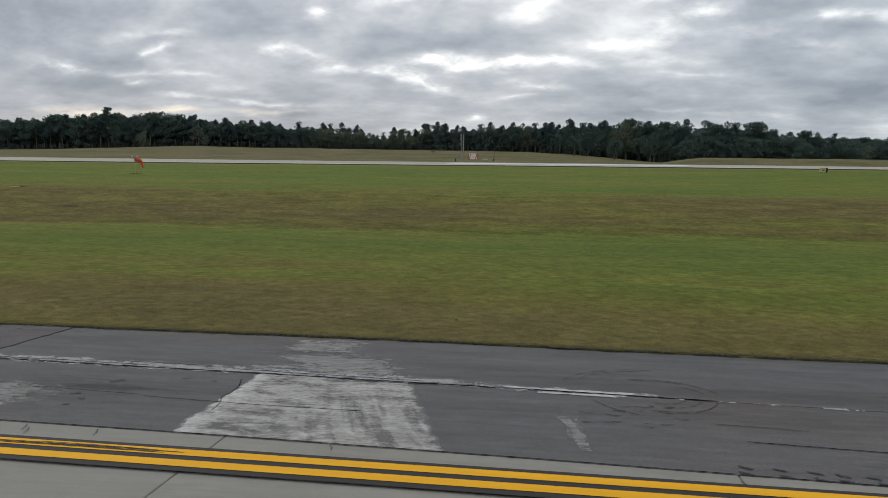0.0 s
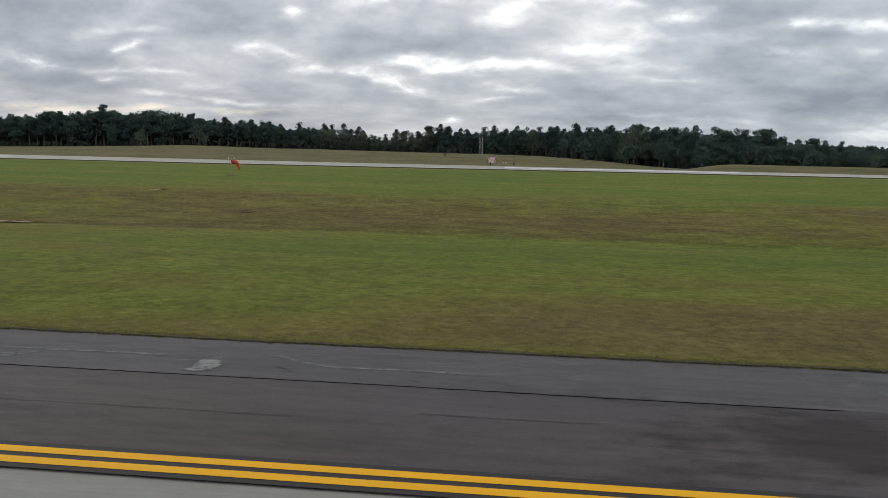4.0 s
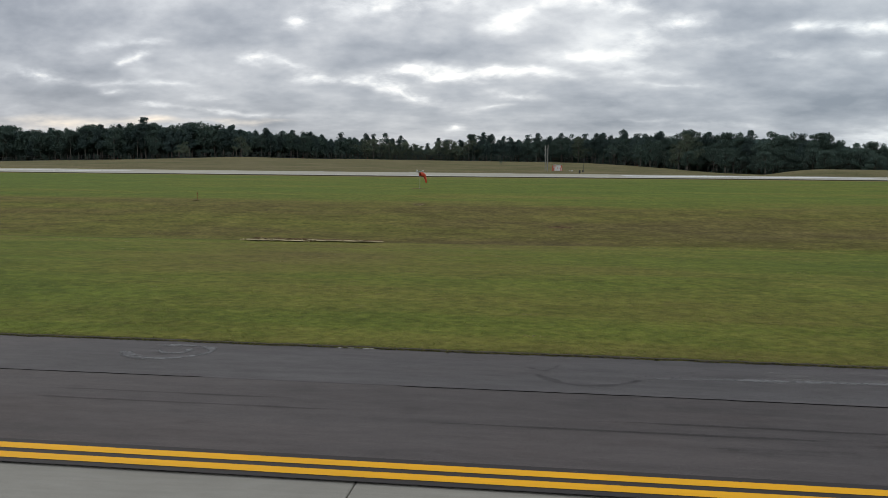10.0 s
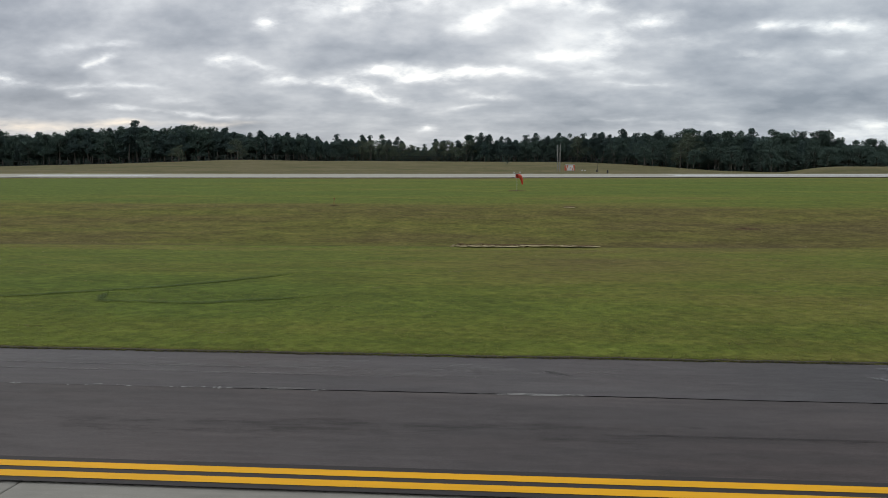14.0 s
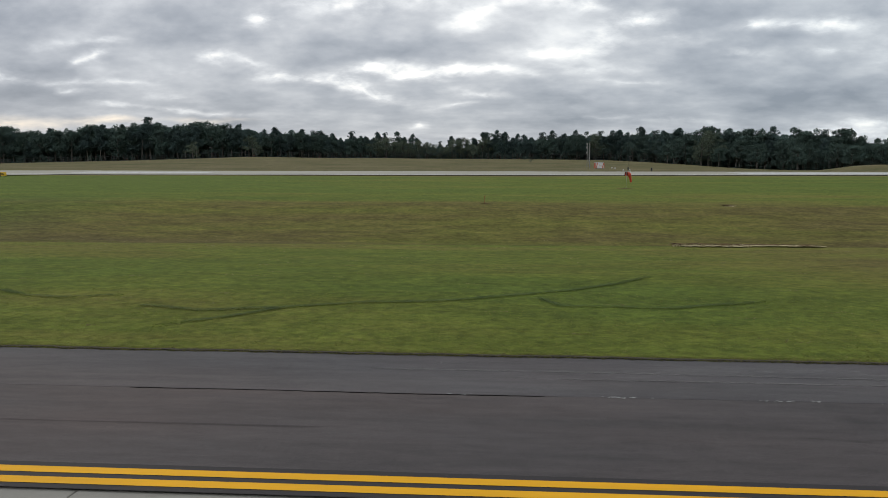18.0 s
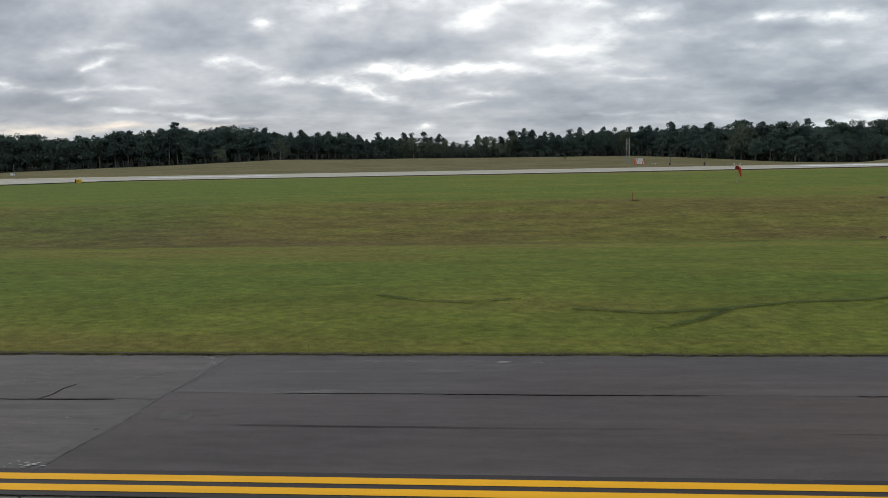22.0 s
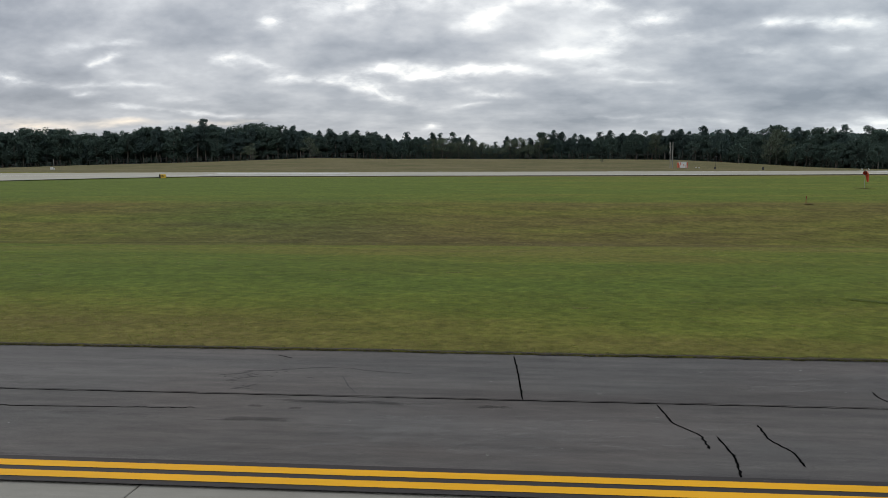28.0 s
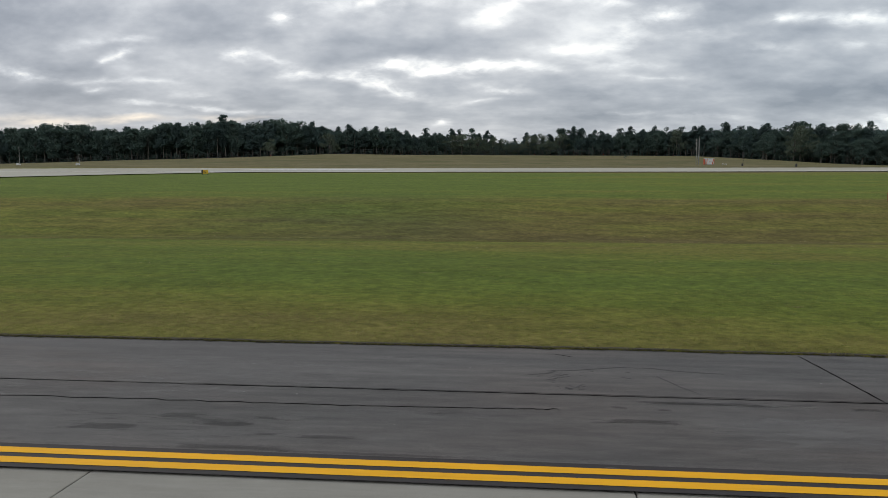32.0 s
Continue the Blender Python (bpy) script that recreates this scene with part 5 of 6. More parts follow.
# ---------------------------------------------------------------- dark lip under the turf: soil, with the turf's shade in its colour
def build_lip():
    verts, faces = [], []
    xs = list(np.arange(-125, 30, 0.06))
    for x in xs:
        e = edge_y(x)
        w = max(0.004, 0.010 + 0.04 * noise.noise((x * 1.1, 4, 4)) + 0.03 * noise.noise((x * 5, 1, 4)))
        verts += [(x, e - w, near(e) + 0.016), (x, e - w * .3, near(e) + 0.034), (x, e + 0.05, near(e) + 0.040)]
    for i in range(len(xs) - 1):
        for j in (0, 1):
            k = 3 * i + j
            faces.append((k, k + 3, k + 4, k + 1))
    return mesh_ob("soil_lip", verts, faces, M_LIP, ground, "dark soil and painted shade under the rim of the turf")


build_lip()
for x0, x1 in ((-37.2, -36.85), (-36.8, -36.5), (-36.35, -36.1)):
    part("stone_chip", box_bm(x0, x1, 13.17, 13.24, near(13.2) - .02, near(13.2) + .02, .006), M_STONE, shoulder, "pale broken lip of paving")

# ---------------------------------------------------------------- trees
def leaf_cloud(rng, lobes, count, size, flat=0.6):
    """Many small leaf sprays scattered through lobes (x, y, z, rx, ry, rz)."""
    vol = np.array([l[3] * l[4] * l[5] for l in lobes]) ** 0.67
    pick = rng.choice(len(lobes), count, p=vol / vol.sum())
    L = np.array(lobes)[pick]
    d = rng.normal(size=(count, 3))
    d /= np.linalg.norm(d, axis=1)[:, None]
    r = rng.uniform(0.3, 1.08, count) ** 0.7
    c = L[:, :3] + d * L[:, 3:6] * r[:, None]
    a = rng.normal(size=(count, 3))
    a /= np.linalg.norm(a, axis=1)[:, None]
    b = np.cross(a, rng.normal(size=(count, 3)))
    b /= np.linalg.norm(b, axis=1)[:, None]
    s = size * rng.uniform(0.55, 1.35, count)
    a, b = a * s[:, None], b * (s * flat)[:, None]
    v = np.stack([c - a, c - b * rng.uniform(.5, 1, count)[:, None], c + a, c + b], 1).reshape(-1, 3)
    return v, np.arange(count * 4).reshape(-1, 4)


def quads_ob(name, v, f, material, parent):
    me = bpy.data.meshes.new(name)
    me.from_pydata(v.tolist(), [], f.tolist())
    me.materials.append(material)
    ob = new(name, me)
    if parent is not None:
        ob.parent = parent
    return ob


def limbs_bm(rng, trunk_pts, trunk_r, limbs):
    bm = tube_bm(trunk_pts, trunk_r, 6)
    for p, q, r in limbs:
        lb = tube_bm([p, tuple((np.array(p) + np.array(q)) / 2 + rng.normal(size=3) * .2), q], [r, r * .7, r * .25], 4)
        tmp = bpy.data.meshes.new("limb")
        lb.to_mesh(tmp)
        lb.free()
        bm.from_mesh(tmp)
        bpy.data.meshes.remove(tmp)
    return bm


def make_pine(seed, h, label):
    rng = np.random.default_rng(seed)
    t = empty("pine_tree", (0, 0, 0), label, "tree", "trees of the far wood")
    lean = rng.normal(size=2) * 0.25
    pts = [(lean[0] * f, lean[1] * f, h * f) for f in (0, .2, .4, .6, .8, .97)]
    rad = [.24, .21, .18, .14, .09, .03]
    lobes, limbs = [], []
    z = h * rng.uniform(.28, .42)
    while z < h * .96:
        f = z / h
        reach = h * rng.uniform(.13, .25) * max(.05, 1.0 - f) ** .62 + .22
        for k in range(rng.integers(2, 5)):
            a = rng.uniform(0, 6.28)
            x, y = reach * math.cos(a) * rng.uniform(.5, 1), reach * math.sin(a) * rng.uniform(.5, 1)
            limbs.append(((lean[0] * f, lean[1] * f, z), (lean[0] * f + x, lean[1] * f + y, z + rng.uniform(.1, .8)), .06))
            lobes.append((lean[0] * f + x * .8, lean[1] * f + y * .8, z + rng.uniform(.1, .7), reach * .48 + .42, reach * .48 + .42, .7 + .30 * reach))
        z += h * rng.uniform(.04, .075)
    lobes.append((lean[0], lean[1], h * .93, .95, .95, h * .065))
    part("trunk", limbs_bm(rng, pts, rad, limbs), M_BARK, t)
    v, f = leaf_cloud(rng, lobes, 3300, 0.30, 0.6)
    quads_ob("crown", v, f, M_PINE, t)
    return t


def make_broadleaf(seed, h, name, label, material, low, count=3300, wide=.30):
    rng = np.random.default_rng(seed)
    t = empty(name, (0, 0, 0), label, "tree", "trees of the far wood")
    fork = h * (low + .18)
    pts = [(0, 0, 0), (.1, .05, h * .2), (.2, 0, fork), (.15, .1, h * .75)]
    lobes, limbs = [], []
    for k in range(18):
        a, f = rng.uniform(0, 6.28), rng.uniform(low, .94)
        prof = math.sin(math.pi * min(1, max(.08, (f - low * .6) / (1.02 - low * .6)))) ** .6
        r = h * wide * prof * rng.uniform(.35, .9)
        p = (r * math.cos(a), r * math.sin(a), h * f)
        limbs.append(((.15, .05, min(h * f * .8, fork + h * .2)), p, .08))
        s = h * rng.uniform(.065, .125)
        lobes.append((*p, s * 1.15, s * 1.15, s * .85))
    lobes.append((0, 0, h * .92, h * .075, h * .075, h * .08))
    lobes.append((0, 0, h * .62, h * .18, h * .18, h * .22))
    part("trunk", limbs_bm(rng, pts, [.30, .26, .2, .08], limbs), M_BARK, t)
    v, f = leaf_cloud(rng, lobes, count, 0.34, 0.7)
    quads_ob("crown", v, f, material, t)
    return t


H0 = 18.0
pines = [make_pine(10 + i, H0, "tall dark green pine with a bare lower trunk") for i in range(5)]
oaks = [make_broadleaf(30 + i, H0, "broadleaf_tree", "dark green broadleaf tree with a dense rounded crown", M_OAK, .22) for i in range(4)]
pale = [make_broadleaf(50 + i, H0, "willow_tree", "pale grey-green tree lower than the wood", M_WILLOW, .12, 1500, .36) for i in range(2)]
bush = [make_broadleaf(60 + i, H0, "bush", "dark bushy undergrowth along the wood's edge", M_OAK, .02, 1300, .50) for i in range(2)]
PROTO_USED = set()

# skyline of the wood: place along the edge and height of the tops
SX = [-420, -358, -327, -296, -263, -248, -234.5, -222, -206, -191, -180, -168, -153, -142, -135, -127, -119, -104, -95, -81, -63, -48, -20, 2, 15, 51, 83, 95, 111, 132, 153, 300]
SZ = [21.5, 22, 23.6, 21.6, 24.6, 25.2, 27.2, 23.8, 26.4, 24.9, 20.9, 22, 21.4, 19.1, 18, 20.2, 16.4, 19.3, 17.9, 14.7, 19, 17.8, 20, 20, 21, 21, 21, 20.4, 16.5, 15.6, 15.2, 15]
FAR = 385.0


def wood_front(x):
    """How far off the wood's edge stands."""
    return float(np.interp(x, [-500, -260, -150, -90, -20, 30, 60, 150, 300], [384, 380, 384, 386, 376, 335, 305, 305, 305]))


def fill(x):
    """How closely the ranks of the wood reach up to its tallest heads."""
    return float(np.interp(x, [-420, -180, -125, -116, -70, -60, 25, 300], [.97, .95, .92, .74, .72, .94, .94, .93]))


def set_tree(proto, x, y, h, turn, squash=1.0):
    base = land(x, min(y, 345)) - 0.05 if y <= 352 else land(x, 345) - 0.004 * (y - 352) - 0.05
    s = h / H0
    m = pose(x, y, base, 0, 0, turn)
    if proto not in PROTO_USED:
        PROTO_USED.add(proto)
        t = proto
    else:
        t = copy_thing(proto, m)
    t.matrix_world = m @ Matrix.Diagonal((s * squash, s * squash, s, 1))


rng = np.random.default_rng(4)
for row, (dy, gap, frac) in enumerate(((0, 5.2, .93), (6, 5.8, 1.0), (14, 7.0, 1.0))):
    x = -415.0
    while x < 235:
        xx, yy = x + rng.uniform(-1.6, 1.6), wood_front(x) + dy + rng.uniform(-2, 2)
        top = float(np.interp(xx * FAR / yy if xx > 25 else xx, SX, SZ))
        ground_z = land(xx, 345)
        top = 2.82 + (top - 2.82) * yy / FAR
        h = max(5, (top - ground_z) * frac * fill(xx) * rng.uniform(.88, 1.0))
        open_ = -118 < xx < -70
        if open_ and row < 2:
            if rng.random() < .5:
                set_tree(pale[rng.integers(2)], xx, yy, h * rng.uniform(.5, .62), rng.uniform(0, 360), 1.3)
            elif rng.random() < .5:
                set_tree(pines[rng.integers(5)], xx, yy, h, rng.uniform(0, 360), .9)
        elif xx > 25:
            k = rng.random()
            set_tree((oaks[rng.integers(4)] if k < .75 else pines[rng.integers(5)]), xx, yy, h * rng.uniform(.9, 1.0), rng.uniform(0, 360), 1.2)
        elif xx < -180:
            k = rng.random()
            set_tree((oaks[rng.integers(4)] if k < .5 else pines[rng.integers(5)]), xx, yy, h, rng.uniform(0, 360), 1.25)
        else:
            k = rng.random()
            set_tree((oaks[rng.integers(4)] if k < .3 else pines[rng.integers(5)]), xx, yy, h, rng.uniform(0, 360), 1.45)
        x += gap * rng.uniform(.75, 1.25)
# the trees that stand out of the skyline: place along the edge and height of the top
TALL_WEST = [(-347, 21.5), (-343, 21.4), (-335, 23.4), (-327, 22.2), (-322, 23.9), (-318, 22.4), (-313, 22.9), (-307, 22.0), (-300, 21.1), (-295, 20.7), (-288, 21.5), (-280, 21.8), (-273, 22.6), (-269, 22.8), (-265, 23.6), (-260, 23.3),
             (-254, 23.8), (-248, 22.9), (-243, 22.9), (-239, 24.0), (-236, 27.2), (-233, 24.6), (-229, 21.7), (-224, 21.9), (-218, 24.5), (-214, 24.2), (-211, 25.0), (-206, 25.5), (-201, 23.8), (-195, 24.3), (-190, 23.1), (-185, 21.7)]
TALL_MID = [(-177, 21.3), (-170, 22.4), (-163, 21.0), (-157, 21.2), (-152, 21.2), (-148, 20.6), (-141, 19.4), (-132, 20.5), (-129, 16.5), (-124, 17.3), (-121, 17.3), (-118, 20.1), (-115, 19.8), (-109, 20.3), (-105, 17.7), (-101, 19.1),
            (-98, 17.1), (-87, 15.4), (-81, 17.8), (-77, 17.2), (-73, 15.7), (-69, 17.1), (-63, 19.8), (-58, 20.6), (-54, 20.0), (-48, 19.0), (-44, 18.4), (-36, 19.7), (-31, 20.2), (-25, 19.0), (-20, 20.5), (-15, 19.8), (-9, 19.8)]
TALL_EAST = [(-4, 19.5), (-1, 19.9), (2, 18.7), (8, 21.0), (13, 19.2), (16, 18.6), (22, 19.8), (25, 17.7), (30, 18.7), (33, 19.9), (36, 17.4), (39, 18.9), (42, 17.5), (46, 18.2), (49, 18.2), (52, 18.7), (58, 18.3), (62, 16.8),
             (66, 17.8), (69, 17.6), (74, 17.5), (76, 17.7), (80, 16.4), (83, 14.1), (89, 13.9), (94, 14.4), (99, 13.9), (105, 13.7), (109, 12.3), (116, 12.1), (120, 11.8), (125, 12.7), (128, 12.1), (131, 13.0), (136, 13.3)]
for i, (x, top) in enumerate(TALL_WEST + TALL_MID + TALL_EAST):
    yy = wood_front(x) + 5
    broad = (x < -186 and i % 5) or (x > 27 and i % 4) or i % 9 == 0
    set_tree(oaks[i % 4] if broad else pines[i % 5], x, yy, top - land(x, 345) + .15, 73 * i, 1.1 if broad else rng.uniform(1.15, 1.55))
# undergrowth along the edge
x = -410.0
while x < 235:
    yy = wood_front(x) - rng.uniform(1, 4)
    set_tree(bush[rng.integers(2)], x, yy, rng.uniform(3.5, 7.0) * (1.4 if x > 25 else .6 if x < -150 else 1), rng.uniform(0, 360), 1.5)
    x += rng.uniform(2.8, 5.5)
x = 3.0
while x < 235:
    set_tree(bush[rng.integers(2)], x, wood_front(x) - rng.uniform(2, 6), rng.uniform(6, 10.5), rng.uniform(0, 360), 1.3)
    x += rng.uniform(3.0, 5.0)
for x, yy, h in ((-45.3, 292, 1.6), (-46.6, 318, 1.8)):
    set_tree(bush[0], x, yy, h, x * 5, 1.5)
for x, yy, h in ((8, 305, 8), (22, 285, 7), (34, 280, 9), (46, 275, 8), (14, 320, 10), (70, 288, 9), (88, 290, 8), (105, 288, 8), (122, 290, 8)):
    set_tree(oaks[int(x) % 4], x, yy, h, x * 37, 1.5)
x = -118.0
while x < -64:
    set_tree(pale[rng.integers(2)], x, wood_front(x) - rng.uniform(0, 5), rng.uniform(7.5, 11.5), rng.uniform(0, 360), rng.uniform(1.2, 1.6))
    x += rng.uniform(3.0, 5.5)
for x, yy, h in ((30, 328, 15.5), (26, 324, 12), (-12, 366, 13), (110, 292, 7.5), (-176, 366, 11), (-205, 364, 9)):
    set_tree(pale[int(x) % 2], x, yy, h, x * 17, 1.3)


def build_far_wood():
    """The depth of the wood behind its edge."""
    r = np.random.default_rng(9)
    n = 105000
    deep = 52000
    x = r.uniform(-440, 260, n)
    y = np.array([wood_front(v) for v in x]) + r.uniform(16, 46, n)
    lined = np.where(x > 25, x * FAR / y, x)
    top = 2.82 + (np.interp(lined, SX, SZ) - 2.82) * np.where(x > 25, y, FAR) / FAR
    base = np.array([land(v, 345) for v in x]) - 1.0
    z = base + (top * .90 * np.array([fill(v) for v in x]) - base) * r.uniform(0, 1, n)
    # dense low growth between the trunks
    z[:deep] = base[:deep] + 7.0 * r.uniform(0, 1, deep)
    c = np.stack([x, y, z], 1)
    a = r.normal(size=(n, 3))
    a /= np.linalg.norm(a, axis=1)[:, None]
    b = np.cross(a, r.normal(size=(n, 3)))
    b /= np.linalg.norm(b, axis=1)[:, None]
    s = r.uniform(.7, 1.6, n)[:, None]
    v = np.stack([c - a * s, c - b * s * .7, c + a * s, c + b * s * .7], 1).reshape(-1, 3)
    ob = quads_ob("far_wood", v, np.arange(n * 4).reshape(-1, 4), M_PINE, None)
    return tagged(ob, "dark depth of the wood behind its front trees", "woodland", kind="stuff")


far_wood = build_far_wood()


# ---------------------------------------------------------------- perimeter fence
def build_fence():
    f = empty("perimeter_fence", (0, 0, 0), "thin dark wire fence along the top of the bank", "fence")
    xs = list(np.arange(-330, 30, 6.0))
    post_me = None
    for x in xs:
        z = land(x, 343)
        if post_me is None:
            p = part("post", tube_bm([(0, 0, -.3), (0, 0, 2.3)], [.05, .045], 6), M_DARKSTEEL, f)
            post_me = p.data
        else:
            p = new("post", post_me)
            p.parent = f
        p.location = (x, 343, z)
    for x in xs[2::5]:
        part("tag", box_bm(x - .08, x + .08, 342.9, 342.94, land(x, 343) + .38, land(x, 343) + .56), M_ORANGE, f, "small orange tag")
    for hgt, r in ((2.2, .035), (1.2, .02), (0.25, .03)):
        part("wire", tube_bm([(x, 343, land(x, 343) + hgt) for x in xs], [r] * len(xs), 4), M_DARKSTEEL, f)
    return f


fence = build_fence()


# ---------------------------------------------------------------- windsock
def build_windsock():
    gx, gy = -45.3, 78.9
    z = land(gx, gy)
    w = empty("windsock", (gx, gy, z), "faded orange windsock drooping from a low frame", "windsock")
    part("mast", tube_bm([(0, 0, 0), (0, 0, 1.2), (0, 0, 2.05)], [.018, .016, .014], 10), M_GALV, w, "thin grey mast")
    part("crossbar", tube_bm([(-.38, 0, 2.05), (.38, 0, 2.05)], [.022, .022], 8), M_GALV, w)
    for s in (-.38, .38):
        lamp = part("lamp", tube_bm([(s, 0, 2.04), (s, 0, 2.10), (s, 0, 2.20), (s, 0, 2.25)], [.05, .075, .07, .02], 10), M_LENS, w, "small clear lamp")
    part("hoop", tube_bm([(.26 * math.cos(a), .02 + .05 * math.cos(a), 1.72 + .26 * math.sin(a)) for a in [i * math.pi / 8 for i in range(17)]], [.018] * 17, 6), M_GALV, w)
    # cloth: a short stretched throat, then it hangs
    line = [(0, .03, 1.74), (.16, .24, 1.74), (.32, .46, 1.70), (.44, .62, 1.60), (.52, .70, 1.42), (.59, .76, 1.18), (.65, .82, .92), (.68, .85, .74)]
    rad = [.25, .25, .235, .21, .175, .15, .125, .10]
    bm = tube_bm(line, rad, 14, caps=False)
    for v in bm.verts:
        v.co += Vector((.03, .02, .02)) * noise.noise(v.co * 4.0)
    part("sock", bm, M_ORANGE, w, "faded orange cloth cone hanging slack", smooth=True)
    w.rotation_euler = (0, 0, radians(-3))
    w.scale = (.82, .82, .87)
    return w


windsock = build_windsock()


def clods(name, cx, cy, lx, ly, count, size, material, label, category, seed):
    """Loose lumps of soil or straw lying on the grass."""
    r = np.random.default_rng(seed)
    bm = bmesh.new()
    for i in range(count):
        x, y = cx + r.uniform(-1, 1) * lx, cy + r.uniform(-1, 1) * ly
        s = size * r.uniform(.4, 1.2)
        m = Matrix.Translation((x, y, land(x, y) + s * .18)) @ Euler(r.uniform(0, 6, 3)).to_matrix().to_4x4() @ Matrix.Diagonal((s * r.uniform(.8, 2.2), s, s * .6, 1))
        bmesh.ops.create_icosphere(bm, subdivisions=1, radius=.5, matrix=m)
    me = bpy.data.meshes.new(name)
    bm.to_mesh(me)
    bm.free()
    me.materials.append(material)
    return tagged(new(name, me), label, category, kind="stuff")


def draped(name, x0, x1, y0, y1, lift, material, label, category, ragged=.3, cell=.12, seed=0):
    """A ragged sheet that lies on the grass."""
    verts, faces, seen = [], [], {}
    nx, ny = int((x1 - x0) / cell), max(2, int((y1 - y0) / cell))

    def vert(i, j):
        if (i, j) not in seen:
            x, y = x0 + i * cell, y0 + j * (y1 - y0) / ny
            seen[(i, j)] = len(verts)
            verts.append((x, y, land(x, y) + lift + .03 * noise.noise((x * 2, y * 3, seed))))
        return seen[(i, j)]

    for i in range(nx):
        for j in range(ny):
            u, v = (i + .5) / nx, (j + .5) / ny
            e = min(u * nx, nx - u * nx, 6) / 6 * min(v, 1 - v) * 2
            if e + .6 * noise.noise((i * .22, j * .5, seed)) > ragged:
                faces.append((vert(i, j), vert(i + 1, j), vert(i + 1, j + 1), vert(i, j + 1)))
    return tagged(mesh_ob(name, verts, faces, material), label, category)


draped("soil_patch", -49.3, -41.5, 40.75, 41.35, .05, M_SOIL, "bare dark soil where the swale was dug up", "bare soil", .25, seed=3)
draped("straw_strip", -45.9, -41.4, 39.8, 40.6, .07, M_STRAW, "pale straw mat laid over the dug soil", "straw mat", .18, seed=5)
draped("straw_strip", -49.5, -45.3, 39.0, 40.4, .06, M_STRAW, "ragged straw and earth beside the dug soil", "straw mat", .45, seed=8)
clods("soil_clods", -47.3, 40.5, 2.0, .7, 150, .11, M_SOIL, "loose brown clods of dug soil", "soil", 3)
clods("straw_clumps", -47.4, 40.2, 2.0, .7, 170, .10, M_STRAW, "scattered clumps of straw on soil", "straw", 6)
draped("soil_patch", -42.9, -41.0, 55.4, 56.2, .04, M_SOIL, "small scraped patch of bare soil in the swale", "bare soil", .42, seed=21)
draped("straw_strip", -42.7, -41.3, 55.1, 55.5, .04, M_STRAW, "thin pale straw beside scraped soil", "straw mat", .35, seed=22)
draped("soil_patch", -33.2, -30.8, 46.2, 48.2, .03, M_SOIL, "thin reddish bare soil showing through grass", "bare soil", .62, seed=23)
# the windsock's shadow is put into this dark patch of ground
draped("windsock_circle", -46.4, -44.3, 78.3, 79.6, .03, M_SOIL, "dark patch of shadow and worn ground under the windsock", "bare soil", .3, seed=9)


# ---------------------------------------------------------------- small airfield things
def build_stake():
    x, y = -59.3, 56.2
    s = empty("marker_stake", (x, y, land(x, y)), "thin faded red marker stake in the grass", "stake")
    part("stake", tube_bm([(0, 0, -.2), (0, 0, .3), (.01, 0, .52)], [.022, .02, .018], 6), M_STAKE, s)
    part("cap", tube_bm([(.01, 0, .46), (.01, 0, .55)], [.035, .035], 8), M_STAKE, s)
    draped("stake_soil", x - .6, x + .7, y - .7, y + .1, .03, M_SOIL, "reddish bare soil round the stake", "bare soil", .35, seed=12)
    return s


stake = build_stake()


def build_sign(x, y, turn, dark_end, label, face):
    s = empty("airfield_sign", (x, y, land(x, y)), label, "sign", "airfield guidance signs", turn=turn)
    part("panel", box_bm(-.46, .46, -.12, .12, .15, .70, .02), face, s, "yellow sign face")
    if dark_end:
        a, b = ((-.46, -.24) if dark_end < 0 else (.22, .46))
        part("dark_panel", box_bm(a, b, -.135, -.123, .17, .68), M_SIGN_BLACK, s, "black location panel")
    for i, (a, b, h0, h1) in enumerate(((-.15, -.10, .30, .56), (-.03, .10, .50, .56), (-.03, .02, .30, .48), (.10, .15, .30, .44))):
        part("bar", box_bm(a, b, -.132, -.122, h0, h1), M_SIGN_BLACK, s, "black writing")
    for a in (-.34, .34):
        part("leg", box_bm(a - .03, a + .03, -.03, .03, -.1, .19), M_DARKSTEEL, s)
    return s


build_sign(-130.5, 107.8, 18, -1, "low yellow and black airfield sign by the runway edge", M_SIGN_YELLOW)
build_sign(33.4, 101.6, -12, 1, "low pale yellow and black airfield sign in the grass", M_SIGN_PALE)


def build_shelter():
    x, y = -25.65, 247.9
    s = empty("equipment_shelter", (x, y, land(x, y)), "small white and orange-red equipment shelter on the bank", "shelter", turn=6)
    part("wall", box_bm(-1.5, 1.5, -1, 1, .1, 2.1, .03), M_WHITEBOX, s, "white panel walls")
    part("roof", box_bm(-1.65, 1.65, -1.15, 1.15, 2.1, 2.22, .03), M_WHITEBOX, s)
    for a in (-1.5, .85):
        for k, h in enumerate((.12, 1.12)):
            part("red_panel", box_bm(a + (.32 if k else 0), a + (.32 if k else 0) + .33, -1.012, -1.004, h, h + .95), M_REDPANEL, s, "orange-red check panel")
    for a in (-1.85, 1.55):
        part("red_panel", box_bm(a, a + .3, -.6, .6, .1, 1.9), M_REDPANEL, s, "orange-red side cabinet")
    d = part("door", box_bm(-.4, .4, -1.05, -1.006, .15, 1.95, .01), M_WHITEBOX, s, "white door")
    part("vent", box_bm(-.14, .14, -1.07, -1.052, .9, 1.35), M_REDPANEL, d, "dark red vent")
    part("plinth", box_bm(-1.8, 1.8, -1.3, 1.3, -.4, .1), M_CONCRETE, s)
    s.scale = (.84, .84, .9)
    return s


shelter = build_shelter()


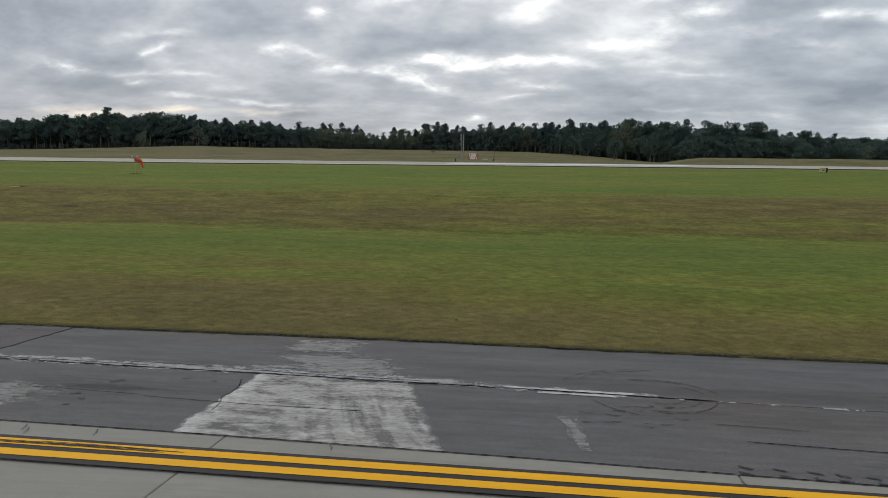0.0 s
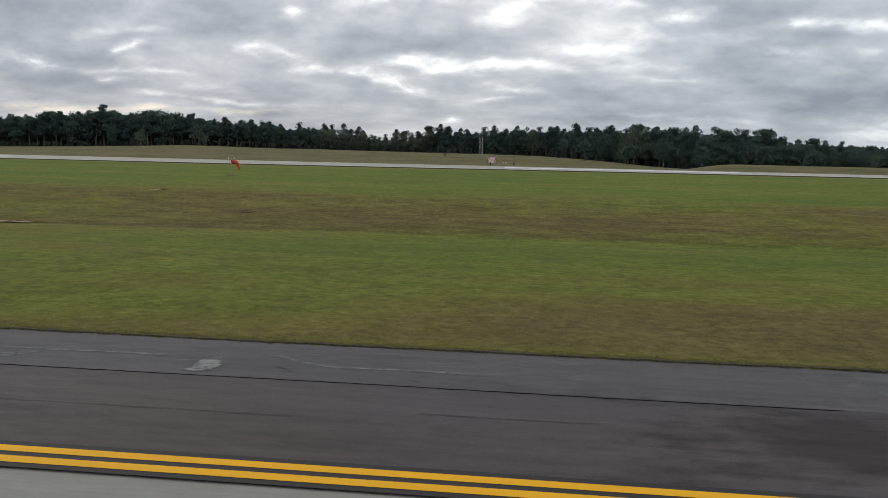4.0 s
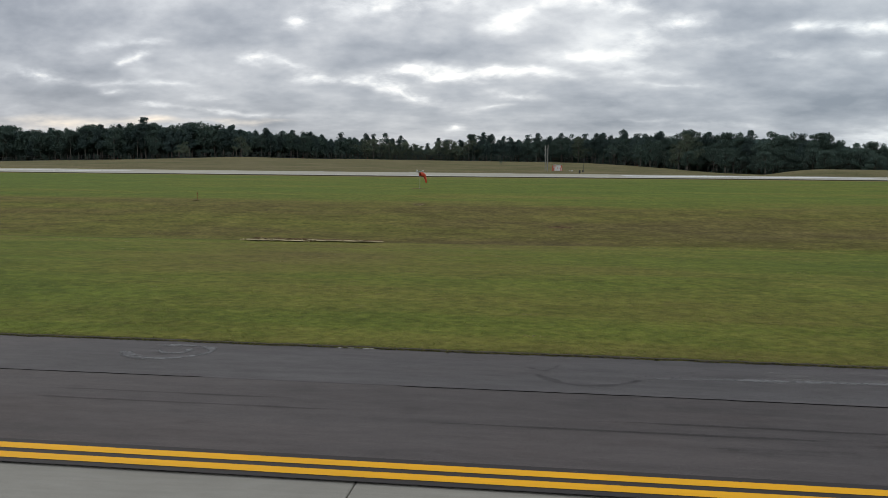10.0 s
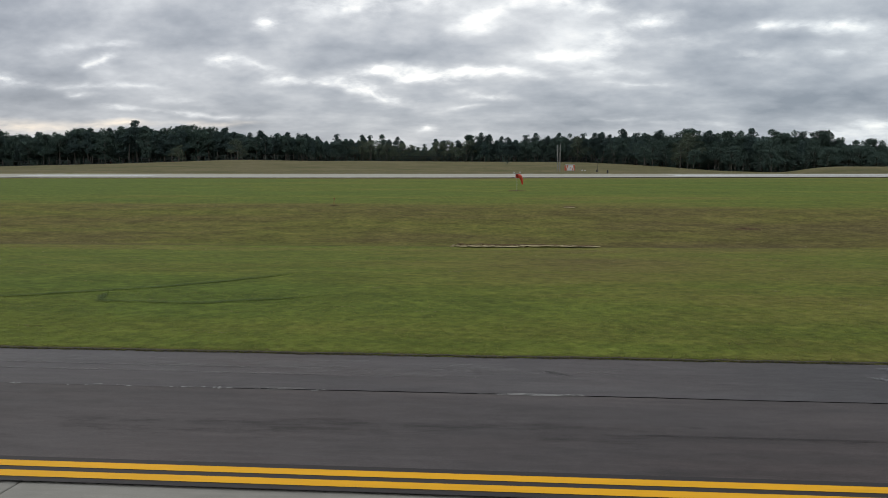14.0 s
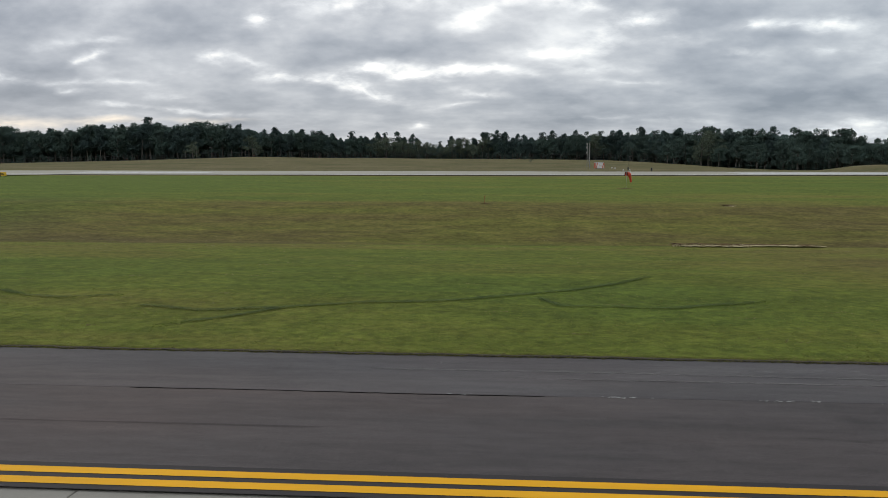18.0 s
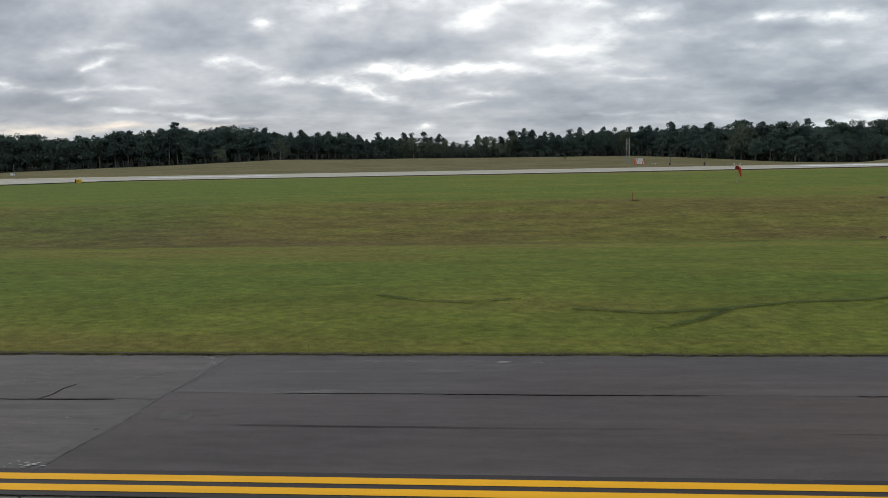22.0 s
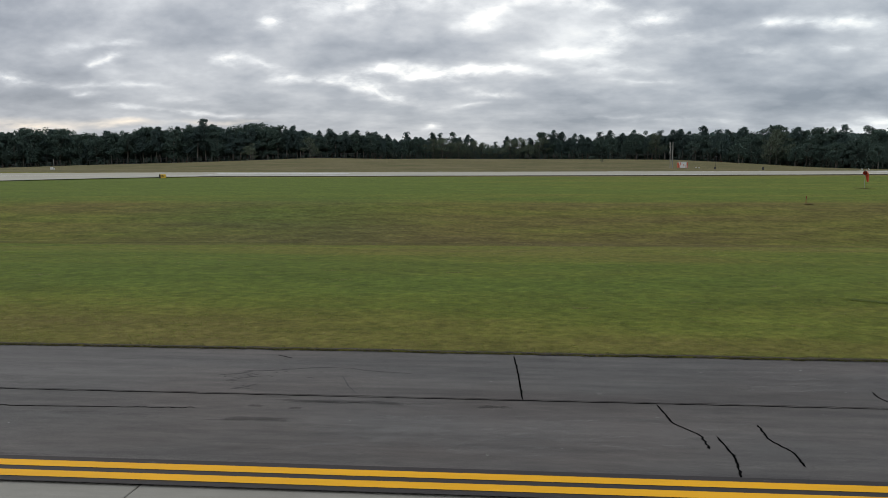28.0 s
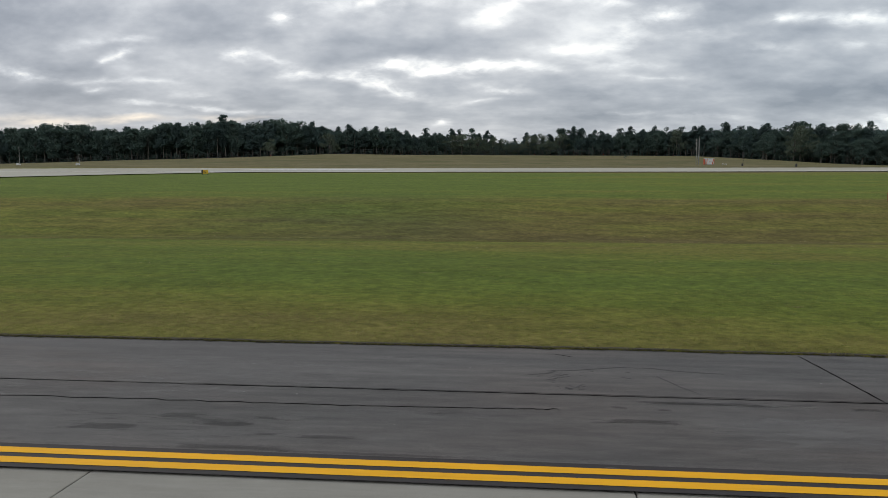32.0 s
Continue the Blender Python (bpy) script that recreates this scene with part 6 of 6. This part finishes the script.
def build_tower(x, y, h):
    t = empty("antenna_mast", (x, y, land(x, y)), "slim grey lattice antenna mast beside a plain grey pole", "mast")
    for dx, hh in ((0, h), (-.75, h * .93)):
        part("pole", tube_bm([(dx, 0, -.3), (dx, 0, hh)], [.17, .13] if dx == 0 else [.10, .08], 8), M_MAST, t)
    for i in range(9):
        z0 = .4 + i * (h - 1.4) / 9
        part("brace", tube_bm([(-.75, 0, z0), (0, 0, z0 + .85)], [.035, .035], 5), M_MAST, t)
    for z0 in (h * .95, h * .82, h * .62):
        part("antenna", box_bm(-1.05, -.62, -.12, .12, z0 - .45, z0 + .25, .03), M_MAST, t, "grey panel antenna")
    part("finial", tube_bm([(0, 0, h), (0, 0, h + .7)], [.03, .015], 6), M_MAST, t)
    return t


build_tower(-28.75, 248, 8.2)


def build_pole(x, y, h, label, cabinet):
    p = empty("utility_pole", (x, y, land(x, y)), label, "pole")
    part("pole", tube_bm([(0, 0, -.3), (0, 0, h)], [.10, .06], 8), M_MAST, p)
    part("head", box_bm(-.2, .2, -.06, .06, h - .1, h + .05, .02), M_MAST, p)
    if cabinet:
        part("cabinet", box_bm(-1.2, -.45, -.3, .3, 0, .75, .03), M_WHITEBOX, p, "white cabinet")
        part("cabinet", box_bm(-.4, .15, -.3, .3, 0, .5, .03), M_WHITEBOX, p, "white cabinet")
    return p


build_pole(-255, 248, 6.2, "grey pole with white cabinets at its foot", True)
build_pole(-233.5, 248, 3.6, "short grey pole with a white box", True)


def build_marker(x, y, h, w, material, label, name, category):
    m = empty(name, (x, y, land(x, y)), label, category)
    part("post", tube_bm([(0, 0, -.2), (0, 0, h * .7)], [.05, .05], 8), M_DARKSTEEL, m)
    part("body", box_bm(-w / 2, w / 2, -.15, .15, h * .35, h, .03), material, m)
    return m


def build_light_pole(x, y, h):
    p = empty("light_pole", (x, y, land(x, y)), "thin dark pole with a small head and foot box", "pole")
    part("pole", tube_bm([(0, 0, -.2), (0, 0, h)], [.06, .045], 8), M_DARKSTEEL, p)
    part("head", box_bm(-.28, .28, -.1, .1, h - .1, h + .14, .03), M_DARKSTEEL, p)
    part("foot_box", box_bm(-.42, -.1, -.16, .16, 0, .7, .03), M_DARKSTEEL, p)
    return p


build_light_pole(-18.0, 238, 3.8)
build_marker(-22.7, 180, 1.05, .36, M_DARKSTEEL, "small dark marker box on a short post beyond the runway", "marker_post", "post")
build_marker(-21.9, 246, .45, .4, M_WHITEBOX, "low white junction box", "junction_box", "box")
build_marker(-21.0, 246, .35, .5, M_WHITEBOX, "low white junction box", "junction_box", "box")


# ---------------------------------------------------------------- grass geometry
def tufts(name, n, place, height, width, material, label, seed, parent=None, lean=1.1):
    """Loose upright blades, three to a tuft."""
    r = np.random.default_rng(seed)
    verts = np.zeros((n * 9, 3))
    for i in range(n):
        x, y = place(r)
        z = land(x, y) if y > EDGE + .2 else near(y) + .02
        for k in range(3):
            a = r.uniform(0, 6.28)
            h, w = height * r.uniform(.5, 1.4), width * r.uniform(.6, 1.3)
            ox, oy = r.normal(0, width * .9, 2)
            cx, cy = math.cos(a) * w, math.sin(a) * w
            lx, ly = r.normal(0, h * lean, 2)
            q = i * 9 + k * 3
            verts[q] = (x + ox - cx, y + oy - cy, z - .01)
            verts[q + 1] = (x + ox + cx, y + oy + cy, z - .01)
            verts[q + 2] = (x + ox + lx, y + oy + ly, z + h)
    ob = quads_ob(name, verts, np.arange(n * 9).reshape(-1, 3), material, parent)
    return tagged(ob, label, "grass", kind="stuff")


XA, XB = -112.0, 18.0


def rim_place(r):
    x = r.uniform(XA, XB)
    return x, edge_y(x) + abs(r.normal(0, .10)) - .03


tufts("edge_grass", 16000, rim_place, .026, .012, M_RIMBLADE, "ragged grass along the asphalt edge", 1)
tufts("edge_weeds", 5000, lambda r: (lambda x: (x, edge_y(x) + r.normal(-.01, .03)))(r.uniform(XA, XB)), .022, .012, M_BLADE_DARK, "dark weeds rooted in the asphalt's rim", 2)
tufts("verge_grass", 42000, lambda r: (r.uniform(XA, XB), EDGE + .1 + 7 * r.uniform(0, 1) ** 1.8), .012, .018, M_VERGE, "short mown grass of the verge", 3, lean=3.0)


def clump_place(r, centres=np.random.default_rng(77).uniform((XA, 14.2), (XB, 40.0), (900, 2))):
    cx, cy = centres[r.integers(len(centres))]
    return cx + r.normal(0, .30), cy + r.normal(0, .10)


tufts("grass_clumps", 12000, clump_place, .016, .014, M_CLUMP, "scattered darker clumps in the mown grass", 5, lean=2.2)
tufts("dry_grass", 4000, lambda r, centres=np.random.default_rng(78).uniform((XA, 14.2), (XB, 44.0), (420, 2)): tuple(centres[r.integers(420)] + r.normal(0, 1, 2) * (.16, .06)), .022, .014, M_DRYBLADE, "scattered dry pale wisps in the grass", 6)


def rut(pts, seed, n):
    """A wheel rut of pressed, darker grass, or the swale's dark crease: a soft strip with a few upright blades in it.
    """
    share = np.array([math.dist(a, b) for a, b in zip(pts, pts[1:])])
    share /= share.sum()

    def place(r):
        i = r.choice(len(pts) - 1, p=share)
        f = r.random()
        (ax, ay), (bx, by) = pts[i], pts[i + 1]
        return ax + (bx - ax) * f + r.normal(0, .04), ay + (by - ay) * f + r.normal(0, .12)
    tufts("rut_grass", int(n * .35), place, .018, .012, M_RUT, "dark wheel rut and swale crease lines in the grass", seed)
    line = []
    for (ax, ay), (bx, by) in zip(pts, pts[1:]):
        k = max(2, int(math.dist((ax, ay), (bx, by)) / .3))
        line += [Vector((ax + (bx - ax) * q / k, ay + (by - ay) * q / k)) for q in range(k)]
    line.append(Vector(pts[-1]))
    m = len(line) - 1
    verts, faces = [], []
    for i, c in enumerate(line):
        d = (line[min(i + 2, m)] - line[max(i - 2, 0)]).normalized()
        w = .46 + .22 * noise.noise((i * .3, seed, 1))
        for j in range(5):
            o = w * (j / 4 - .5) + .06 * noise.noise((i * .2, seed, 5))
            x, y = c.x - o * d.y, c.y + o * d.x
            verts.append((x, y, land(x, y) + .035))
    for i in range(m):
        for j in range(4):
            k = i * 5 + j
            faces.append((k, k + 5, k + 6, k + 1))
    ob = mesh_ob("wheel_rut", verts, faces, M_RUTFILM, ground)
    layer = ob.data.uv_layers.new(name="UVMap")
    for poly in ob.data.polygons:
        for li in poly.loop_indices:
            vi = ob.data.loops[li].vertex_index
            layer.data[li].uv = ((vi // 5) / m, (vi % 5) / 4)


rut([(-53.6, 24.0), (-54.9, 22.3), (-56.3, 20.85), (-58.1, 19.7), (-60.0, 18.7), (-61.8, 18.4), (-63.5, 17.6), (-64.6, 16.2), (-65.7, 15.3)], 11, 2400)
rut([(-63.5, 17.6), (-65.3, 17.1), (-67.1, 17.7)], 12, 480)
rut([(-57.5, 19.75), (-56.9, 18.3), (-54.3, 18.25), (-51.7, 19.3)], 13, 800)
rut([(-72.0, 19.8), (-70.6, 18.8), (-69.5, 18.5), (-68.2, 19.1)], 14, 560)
# the swale's dark crease line, put in as a dark strip; no wheel rut
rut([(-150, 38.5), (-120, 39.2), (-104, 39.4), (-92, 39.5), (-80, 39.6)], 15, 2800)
